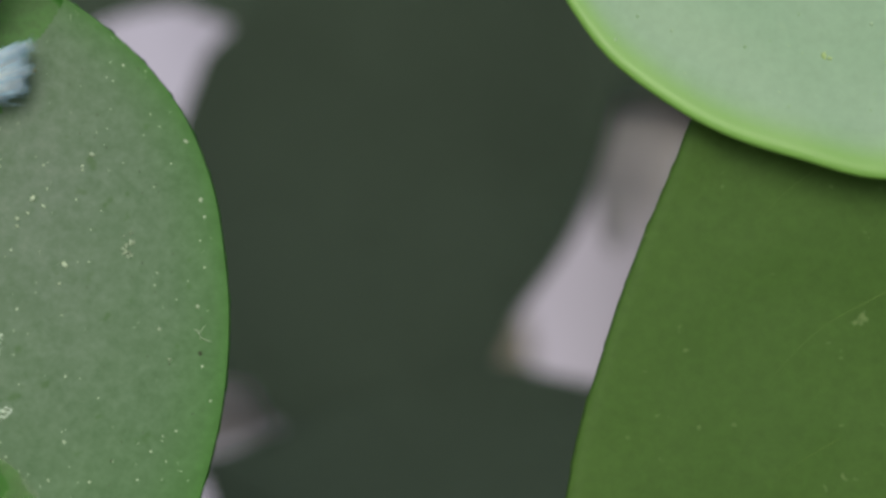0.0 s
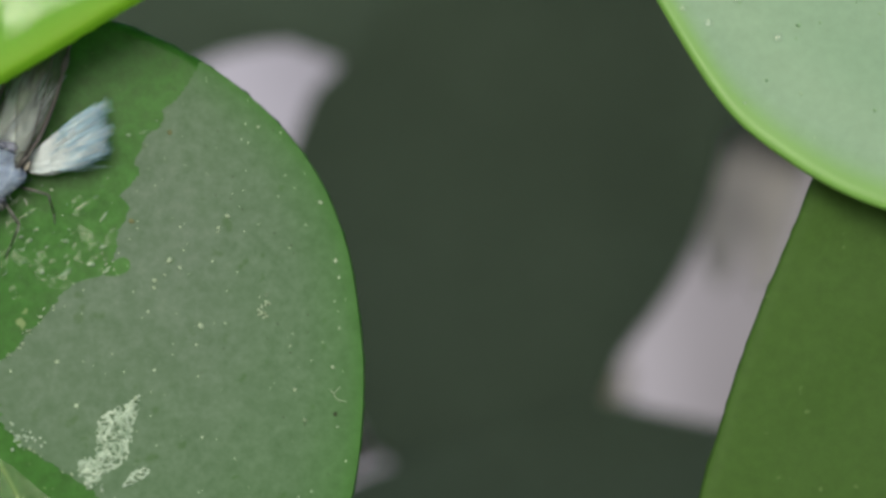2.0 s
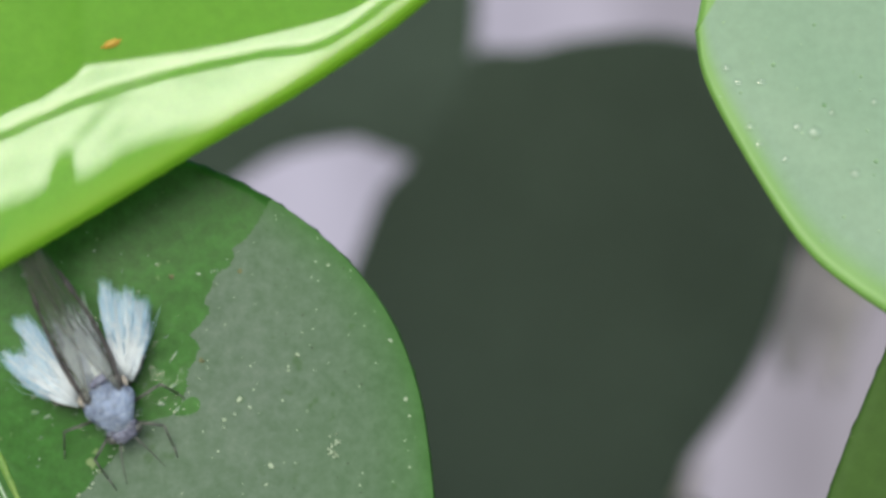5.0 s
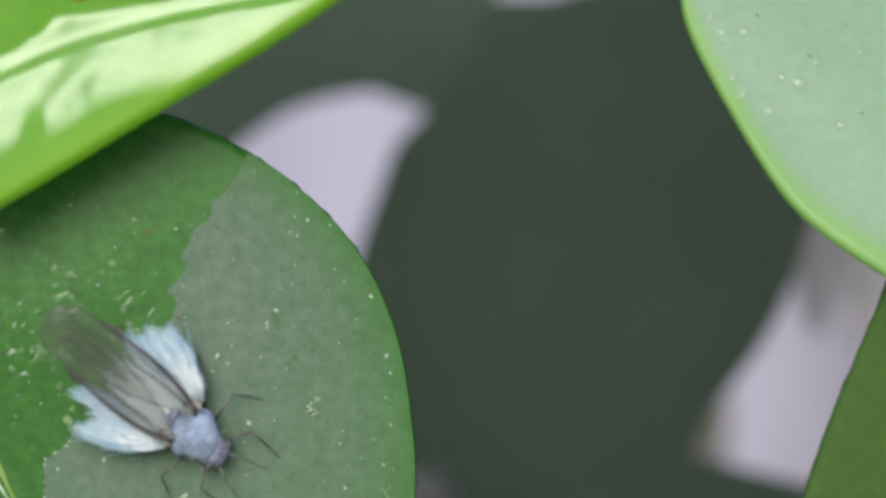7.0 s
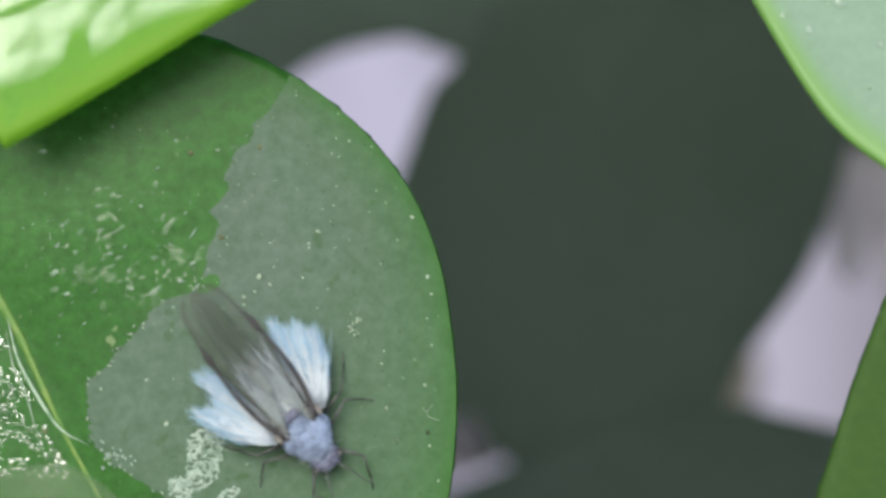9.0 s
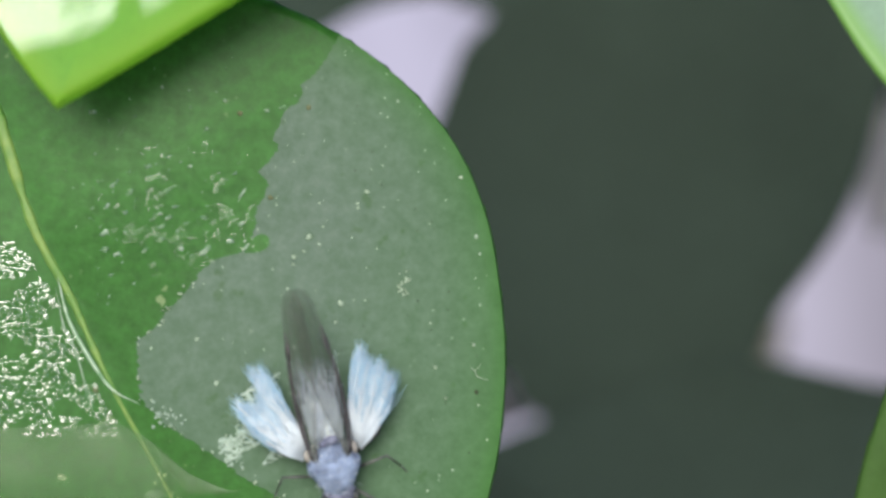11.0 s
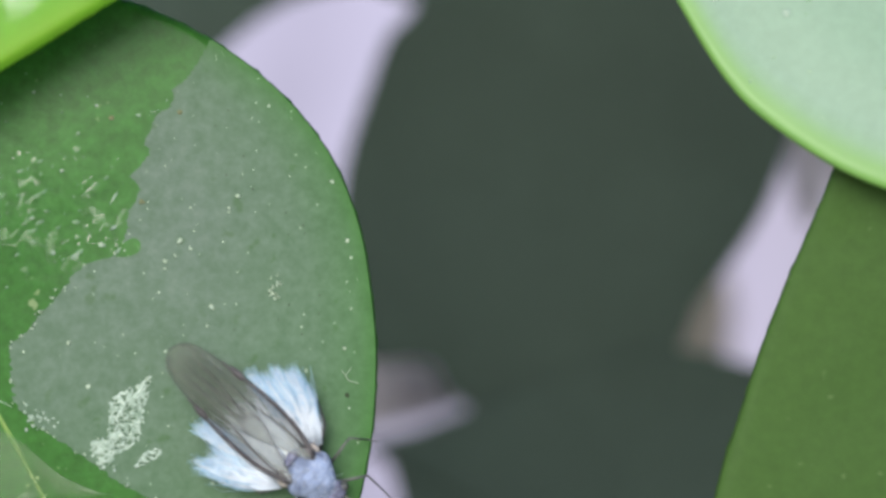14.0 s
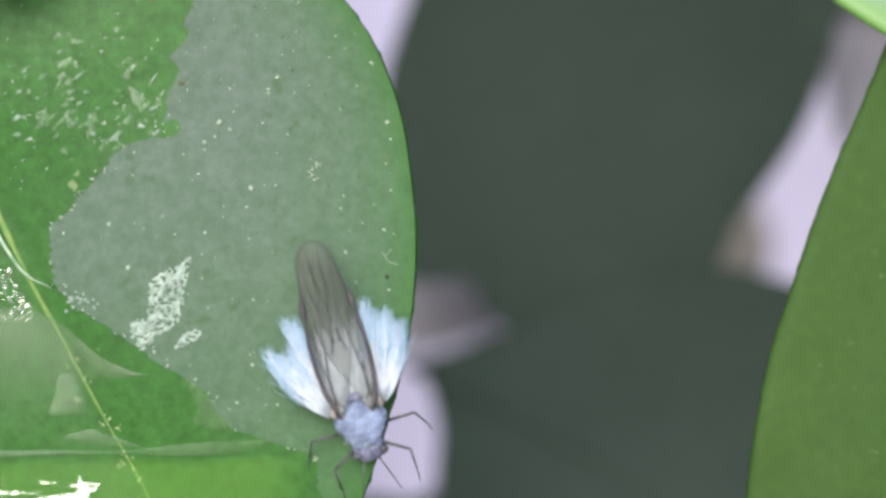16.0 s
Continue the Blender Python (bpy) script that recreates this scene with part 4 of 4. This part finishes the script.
def crust_chips(rng):
    line = spline([(262, 735), (240, 758), (212, 768), (228, 788), (246, 800)], 40)
    for _ in range(46):
        i = rng.randrange(41)
        yield line[i][0] + rng.gauss(0, 6), line[i][1] + rng.gauss(0, 5), rng.uniform(2, 6), rng.uniform(1.5, 4), rng.uniform(0, 3)
    for _ in range(30):
        yield 110 + rng.gauss(0, 14), 712 + rng.gauss(0, 10), rng.uniform(2, 5), rng.uniform(1.5, 4), rng.uniform(0, 3)


def wet_lobe(x, y, long, wide, turn, seed):
    """A rounded tongue of the wet film that reaches over the bloom."""
    bm = bmesh.new()
    rings = []
    for s in (0.05, 0.4, 0.75, 0.94, 1.0):
        ring = []
        for j in range(28):
            a = 2 * math.pi * j / 28
            r = s * (1 + 0.16 * noise.noise(Vector((math.cos(a) * 1.3, math.sin(a) * 1.3, seed))))
            u, v = math.cos(a) * long * r, math.sin(a) * wide * r * (1 + 0.25 * math.cos(a))
            ring.append(bm.verts.new(on_leaf(x + u * math.cos(turn) - v * math.sin(turn), y + u * math.sin(turn) + v * math.cos(turn), 0.032)))
        rings.append(ring)
    for p, q in zip(rings, rings[1:]):
        for j in range(28):
            bm.faces.new((p[j], q[j], q[(j + 1) % 28], p[(j + 1) % 28]))
    bm.faces.new(rings[0][::-1])
    bmesh.ops.recalc_face_normals(bm, faces=bm.faces)
    if bm.faces[0].normal.z < 0:
        bmesh.ops.reverse_faces(bm, faces=bm.faces)
    return part("wet_lobe", bm, WET_LEAF, main_leaf, "wet green lobe at the edge of the film")


for n, spot in enumerate(((276, 412, 25, 13, -0.5),)):
    wet_lobe(*spot, n * 2.7)
scatter("fleck", FLECK, "tiny pale flecks", dry_flecks, 11, 0.018)
scatter("fleck", FLECK, "pale grains along the edge of the wet film", tide_flecks, 12)
for n, spot in enumerate(spots(random.Random(13))):
    if n < 17:
        bm = bmesh.new()
        flake(bm, *spot, random.Random(n), thick=0.04)
        bmesh.ops.recalc_face_normals(bm, faces=bm.faces)
        part("spot", bm, FLECK, main_leaf, "small whitish spot", False)
scatter("fleck", FLECK, "small whitish flecks in a cluster", lambda rng: list(spots(rng))[17:], 13, 0.05)
scatter("wet_fleck", DEW, "wet flecks, highlights put into their pale colour", wet_flecks, 14, 0.03, True)
# lace of dried honeydew: an open, uneven sheet with pits
CRUST_LEFT = spline([(316, 636), (285, 652), (250, 672), (238, 690), (240, 722), (232, 738), (212, 750), (203, 764)], 80)
CRUST_RIGHT = spline([(318, 640), (312, 668), (303, 700), (302, 724), (292, 752), (270, 768), (252, 782), (232, 796)], 80)


def lace(name, left, right, seed, label):
    bm = bmesh.new()
    n = len(left) - 1
    across = 48
    grid = []
    for i in range(n + 1):
        line = []
        for j in range(across + 1):
            u = j / across
            p = left[i] + (right[i] - left[i]) * u
            q = p + np.array([noise.noise(Vector((p[0] / 9, p[1] / 9, seed))), noise.noise(Vector((p[0] / 9, p[1] / 9, seed + 5)))]) * 3.5
            v = abs(noise.noise(Vector((q[0] / 10.5, q[1] / 7.5, seed + 9)))) * 1.5 + 0.45 * abs(noise.noise(Vector((q[0] / 4.5, q[1] / 4.5, seed + 3))))
            rim = min(u, 1 - u, i / n * 2, (1 - i / n) * 2) * 5
            line.append((q, 0.64 - v, min(1.0, rim)))
        grid.append(line)
    keep = {}

    def corner(i, j):
        if (i, j) not in keep:
            q, v, rim = grid[i][j]
            keep[i, j] = bm.verts.new(on_leaf(q[0], q[1], 0.026 + 0.075 * max(0.0, v) * (0.3 + 0.7 * rim)))
        return keep[i, j]

    for i in range(n):
        for j in range(across):
            q, v, rim = grid[i][j]
            if v > 0.1 and rim + 0.9 * noise.noise(Vector((q[0] / 12, q[1] / 12, seed + 1))) > 0.12:
                bm.faces.new((corner(i, j), corner(i + 1, j), corner(i + 1, j + 1), corner(i, j + 1)))
    bmesh.ops.recalc_face_normals(bm, faces=bm.faces)
    if sum(f.normal.z for f in bm.faces) < 0:
        bmesh.ops.reverse_faces(bm, faces=bm.faces)
    return tagged(part(name, bm, CRUST, main_leaf, label), kind="stuff")


lace("crust", CRUST_LEFT, CRUST_RIGHT, 3.0, "white pitted crust of dried honeydew")
lace("crust", spline([(326, 762), (306, 770), (292, 784), (284, 794)], 34), spline([(336, 768), (330, 780), (308, 792), (288, 800)], 34), 21.0, "small white pitted crust of dried honeydew")
scatter("crust", CRUST, "white crystalline crust of dried honeydew", crust_chips, 15, 0.03)

def ripples(x0, x1, y0, y1, step, lift, mat, label):
    """A clear film with a rippled surface over a stretch of the blade; where lift(x, y) is none, there is no film."""
    bm = bmesh.new()
    nx, ny = int((x1 - x0) / step), int((y1 - y0) / step)
    up = [[lift(x0 + step * i, y0 + step * j) for i in range(nx + 1)] for j in range(ny + 1)]
    made = {}

    def corner(j, i):
        if (j, i) not in made:
            made[j, i] = bm.verts.new(on_leaf(x0 + step * i, y0 + step * j, 0.014 + up[j][i]))
        return made[j, i]

    for j in range(ny):
        for i in range(nx):
            if max(up[j][i], up[j + 1][i], up[j][i + 1], up[j + 1][i + 1]) > 0.0015:
                bm.faces.new((corner(j, i), corner(j + 1, i), corner(j + 1, i + 1), corner(j, i + 1)))
    return tagged(part("wet_wrinkle", bm, mat, main_leaf, label), kind="stuff")


def wrinkle_lift(x, y):
    """Winding ridges on the far side of the midrib."""
    side = min(1.0, max(0.0, (mid_x(y) - 22 - x) / 22))
    band = min(1.0, max(0.0, (y - 400) / 130)) * min(1.0, max(0.0, (752 - y) / 14))
    if side * band <= 0:
        return 0.0
    a = noise.noise(Vector((x / 10, y / 5.5, 40))) + 0.45 * noise.noise(Vector((x / 4.8, y / 3.4, 43)))
    patch = min(1.0, max(0.0, 0.45 + 2.0 * noise.noise(Vector((x / 50, y / 36, 41)))))
    return 0.024 * side * band * patch * max(0.0, min(0.5, a - 0.1)) / 0.3


def streak_lift(x, y):
    """Short slanting ridges between the midrib and the dull half."""
    if x < mid_x(y) + 30 or x > film_edge(y) - 8:
        return 0.0
    u, v = 0.66 * x - 0.75 * y, 0.75 * x + 0.66 * y
    a = noise.noise(Vector((u / 22, v / 8.5, 50))) + 0.7 * noise.noise(Vector((u / 6, v / 3.6, 52)))
    near = math.exp(-((x - 150) / 120) ** 2 - ((y - 350) / 95) ** 2)
    patch = min(1.0, max(0.0, 0.1 + 2.0 * noise.noise(Vector((x / 38, y / 38, 51)))))
    return 0.015 * near * patch * max(0.0, a - 0.22) / 0.5


GLARE = [[(88, 1041), (112, 1034), (116, 1020), (122, 1031), (159, 1035), (138, 1059), (126, 1084), (85, 1081), (64, 1071), (16, 1080), (-90, 1086), (-95, 1064), (16, 1062), (94, 1053), (120, 1046)],
         [(40, 1029), (73, 1033), (74, 1038), (50, 1039)], [(-60, 1046), (52, 1050), (54, 1055), (-50, 1057)], [(20, 1109), (138, 1110), (140, 1116), (30, 1119)]]


def glare_lift(x, y):
    """Ragged pools low on the blade that slope up towards their lower side."""
    x += 7 * noise.noise(Vector((x / 13, y / 9, 60)))
    y += 4 * noise.noise(Vector((x / 11, y / 8, 61)))
    for ring in GLARE:
        odd = False
        for (ax, ay), (bx, by) in zip(ring, ring[1:] + ring[:1]):
            if (ay > y) != (by > y) and x < ax + (y - ay) * (bx - ax) / (by - ay):
                odd = not odd
        if odd:
            return 0.004 + 0.16 * ((y - 1010) / 90.0) + 0.01 * noise.noise(Vector((x / 16, y / 10, 62)))
    return 0.0


ripples(-330, 60, 396, 756, 1.4, wrinkle_lift, SYRUP, "shiny winding wrinkles of wet honeydew")
ripples(-20, 400, 120, 600, 2.2, streak_lift, SYRUP_THIN, "shiny slanting streaks of honeydew")
ripples(-130, 180, 1008, 1130, 1.6, glare_lift, SYRUP_POOL, "mirror-bright pool of honeydew")
bm = bmesh.new()
for line, w in (([(-72, 470), (-52, 545), (-8, 625), (25, 668), (72, 692)], 0.042), ([(-75, 490), (-60, 560), (-40, 600), (-15, 690)], 0.017)):
    tube(bm, [on_leaf(x - 2, y, 0.05) for x, y in spline(line, 20)], [w * MM * math.sin(math.pi * (i + 1) / 22.0) for i in range(21)], 6)
tagged(part("wet_wrinkle", bm, WRINKLE, main_leaf, "bead of honeydew along the midrib, highlight in its pale colour"), kind="stuff")

bm = bmesh.new()
rng = random.Random(31)
for x, y in ((365, 172), (246, 183), (-8, 668), (300, 330), (578, 1112), (588, 1106), (572, 1122)):
    flake(bm, x, y, 7, 5, 0.4, rng)
tagged(part("rust_spot", bm, RUST, main_leaf, "small rusty spots"), kind="stuff")

# dark specks on the dull half, and a small pale fibre
bm = bmesh.new()
rng = random.Random(33)
for x, y, w in [(660, 671, 4.5), (606, 690, 2.4), (477, 250, 2.2), (505, 860, 2.6)] + [(rng.uniform(420, 680), rng.uniform(120, 1000), rng.uniform(1.1, 2.2)) for _ in range(34)]:
    if film_edge(y) + 10 < x < margin_edge(y) - 8:
        flake(bm, x, y, w, w * 0.8, rng.uniform(0, 3), rng, thick=0.015, lift=0.024)
bmesh.ops.recalc_face_normals(bm, faces=bm.faces)
tagged(part("speck", bm, DARK_SPECK, main_leaf, "tiny dark specks", False), kind="stuff")
bm = bmesh.new()
tube(bm, [on_leaf(x, y, 0.045) for x, y in spline([(650, 628), (657, 634), (662, 644), (672, 648), (680, 650)], 14)], [0.008 * MM] * 15, 5)
tube(bm, [on_leaf(x, y, 0.05) for x, y in spline([(657, 634), (664, 628), (668, 622)], 8)], [0.006 * MM] * 9, 5)
part("fibre", bm, FLECK, main_leaf, "short pale curled fibre")

# reflections in the honeydew on the wet half, painted as thin lighter green films
REFLECTION_FILM, pool_n, pool_l, pool_b = material("pool", 0.3, 0.4)
pool_t = noise_node(pool_n, pool_l, 700, 4)
pool_l.new(ramp_node(pool_n, pool_l, pool_t.outputs[0], [(0.3, (0.13, 0.22, 0.1)), (0.7, (0.2, 0.29, 0.16))]).outputs[0], pool_b.inputs["Base Color"])
pool_mix = pool_n.new("ShaderNodeMixShader")
pool_film = pool_n.new("ShaderNodeAttribute")
pool_film.attribute_name = "film"
pool_share = ramp_node(pool_n, pool_l, pool_t.outputs[0], [(0.3, (0.16, 0.16, 0.16)), (0.7, (0.34, 0.34, 0.34))])
pool_l.new(mix_node(pool_n, pool_l, 1.0, pool_share.outputs[0], pool_film.outputs["Color"], "MULTIPLY"), pool_mix.inputs[0])
pool_l.new(pool_n.new("ShaderNodeBsdfTransparent").outputs[0], pool_mix.inputs[1])
pool_l.new(pool_b.outputs[0], pool_mix.inputs[2])
pool_l.new(pool_mix.outputs[0], pool_n["Material Output"].inputs[0])


# Light shining through the low blade is put into this yellow-green colour.
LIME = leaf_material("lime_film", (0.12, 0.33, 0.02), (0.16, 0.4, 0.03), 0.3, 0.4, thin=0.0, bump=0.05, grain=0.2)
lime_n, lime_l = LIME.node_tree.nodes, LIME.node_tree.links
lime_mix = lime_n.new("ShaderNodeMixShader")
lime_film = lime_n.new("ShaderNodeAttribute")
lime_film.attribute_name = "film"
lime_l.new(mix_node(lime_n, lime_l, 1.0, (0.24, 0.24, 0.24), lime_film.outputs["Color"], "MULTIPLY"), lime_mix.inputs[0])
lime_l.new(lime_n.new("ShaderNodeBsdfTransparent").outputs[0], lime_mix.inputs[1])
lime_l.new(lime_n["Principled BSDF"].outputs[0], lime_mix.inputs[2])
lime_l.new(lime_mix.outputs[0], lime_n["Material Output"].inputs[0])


def pool(upper, lower, mat=REFLECTION_FILM, label="honeydew film, its reflections painted lighter green", fade=(0.0, 0.0, 0.0, 0.0)):
    """A thin film between two lines across the blade; fade: the shares over which it thins out at its start, end, upper and lower side."""
    bm = bmesh.new()
    share = bm.verts.layers.float.new("film")
    a, b = spline(upper, 50), spline(lower, 50)
    over = 0.034 + 0.03 * sum(c.name.startswith("painted_light_film") for c in main_leaf.children)
    rows = [[bm.verts.new(on_leaf(*(p + (q - p) * u), over + 0.012 * math.sin(math.pi * u))) for u in np.linspace(0, 1, 11)] for p, q in zip(a, b)]
    for i, row in enumerate(rows):
        for j, v in enumerate(row):
            v[share] = math.prod(min(1.0, d / w) if w else 1.0 for d, w in zip((i / 50, 1 - i / 50, j / 10, 1 - j / 10), fade))
    for r, q in zip(rows, rows[1:]):
        for j in range(10):
            bm.faces.new((r[j], r[j + 1], q[j + 1], q[j]))
    bmesh.ops.remove_doubles(bm, verts=bm.verts, dist=1e-6)
    bmesh.ops.recalc_face_normals(bm, faces=bm.faces)
    return part("painted_light_film", bm, mat, main_leaf, label)


pool([(-330, 745), (-180, 735), (-42, 728), (12, 724), (41, 731), (86, 756), (145, 805), (169, 820), (223, 842), (253, 842)],
     [(-330, 940), (-180, 945), (-42, 950), (12, 950), (41, 945), (86, 900), (145, 868), (169, 858), (223, 848), (253, 842)], fade=(0, 0, 0, 0.7))
pool([(96, 770), (118, 785), (145, 805), (169, 820), (223, 842), (253, 842)], [(110, 800), (135, 826), (150, 846), (174, 854), (223, 848), (253, 842)], fade=(0.4, 0, 0, 0.2))
pool([(76, 957), (130, 941), (165, 948), (231, 972)], [(76, 958), (130, 968), (165, 974), (231, 974)], fade=(0.2, 0.1, 0, 0.3))
pool([(-330, 985), (-100, 978), (76, 976), (195, 978), (231, 973), (314, 963), (400, 958), (481, 957)], [(-330, 998), (-100, 992), (76, 986), (195, 984), (231, 984), (314, 986), (400, 979), (481, 958)], fade=(0, 0.15, 0.2, 0))
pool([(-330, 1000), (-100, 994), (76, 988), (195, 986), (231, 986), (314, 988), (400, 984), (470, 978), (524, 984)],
     [(-330, 1180), (-100, 1190), (60, 1200), (160, 1200), (260, 1195), (380, 1180), (440, 1160), (500, 1130), (545, 1090)], LIME, "wet film, light through the blade painted yellow-green", fade=(0, 0.12, 0.06, 0.3))
pool([(114, 843), (96, 842), (82, 848), (76, 880), (61, 916)], [(114, 843), (128, 872), (139, 900), (132, 916), (61, 917)], fade=(0.3, 0.15, 0, 0.4))
pool([(297, 852), (320, 851), (351, 880), (386, 922), (398, 939)], [(303, 862), (316, 874), (330, 906), (323, 928), (398, 946)], fade=(0.2, 0.2, 0.1, 0))

# yellow crumbs along the lower midrib
bm = bmesh.new()
rng = random.Random(57)
for x, y, count in ((128, 855, 3), (165, 928, 9), (180, 935, 5), (195, 993, 7), (222, 1029, 5), (246, 1084, 12), (108, 822, 4)):
    for _ in range(count):
        flake(bm, x + rng.gauss(0, 7), y + rng.gauss(0, 5), rng.uniform(1.6, 4.5), rng.uniform(1.2, 3), rng.uniform(0, 3), rng, thick=0.03, lift=0.06)
bmesh.ops.recalc_face_normals(bm, faces=bm.faces)
tagged(part("crumb", bm, YELLOW_SPECK, main_leaf, "yellowish crumbs along the midrib", False), kind="stuff")

# drops and grains on the upper leaf
rng = random.Random(41)
bm = bmesh.new()
for _ in range(60):
    x, y = rng.uniform(1220, 1900), rng.uniform(-300, 300)
    if y > np.interp(x, [1200, 1265, 1350, 1430, 1560, 1709, 1900], [-200, -60, 70, 150, 235, 285, 310]):
        continue
    s = rng.choice((1.6, 2, 2.5, 2.5, 3, 4))
    blob(bm, chart(x, y, 0.968, up_height(x, y) + 0.02), (s / UNITS * MM, s / UNITS * MM, 0.22 * s / UNITS * MM), rng.random() * 9, 0.5)
tagged(part("drop", bm, GLINT, upper_leaf, "tiny drops and grains"), kind="stuff")
for x, y, w in ((1301, -176, 9), (1393, -82, 13), (1363, -93, 9), (1338, -33, 8), (1260, -176, 8), (1462, -6, 9), (1426, -119, 7), (1504, -139, 8), (1278, -93, 9), (1240, -203, 9), (1292, -60, 8)):
    bm = bmesh.new()
    blob(bm, chart(x, y, 0.968, up_height(x, y)), (1.15 * w / UNITS * MM, w / UNITS * MM, 0.5 * w / UNITS * MM), x, 0.3, detail=2)
    part("drop", bm, SYRUP_DROP, upper_leaf, "clear drop")
bm = bmesh.new()
for x, y, w in ((1769, 143, 9), (1888, 152, 8), (1934, 177, 10), (1935, 59, 8), (1898, 126, 6), (1910, 160, 5), (1780, 148, 5)):
    flake(bm, x, y, w, w * 0.7, rng.uniform(0, 3), rng, up_height, 0.968, 0.03, 0.01)
tagged(part("speck", bm, YELLOW_SPECK, upper_leaf, "yellow-green specks", False), kind="stuff")
bm = bmesh.new()
for x, y in ((126, -235),):
    flake(bm, x, y, 20, 11, -0.4, rng, young_height, 0.957, 0.05, 0.03)
part("rust_spot", bm, ORANGE, young_leaf, "orange-brown spot")


motions()
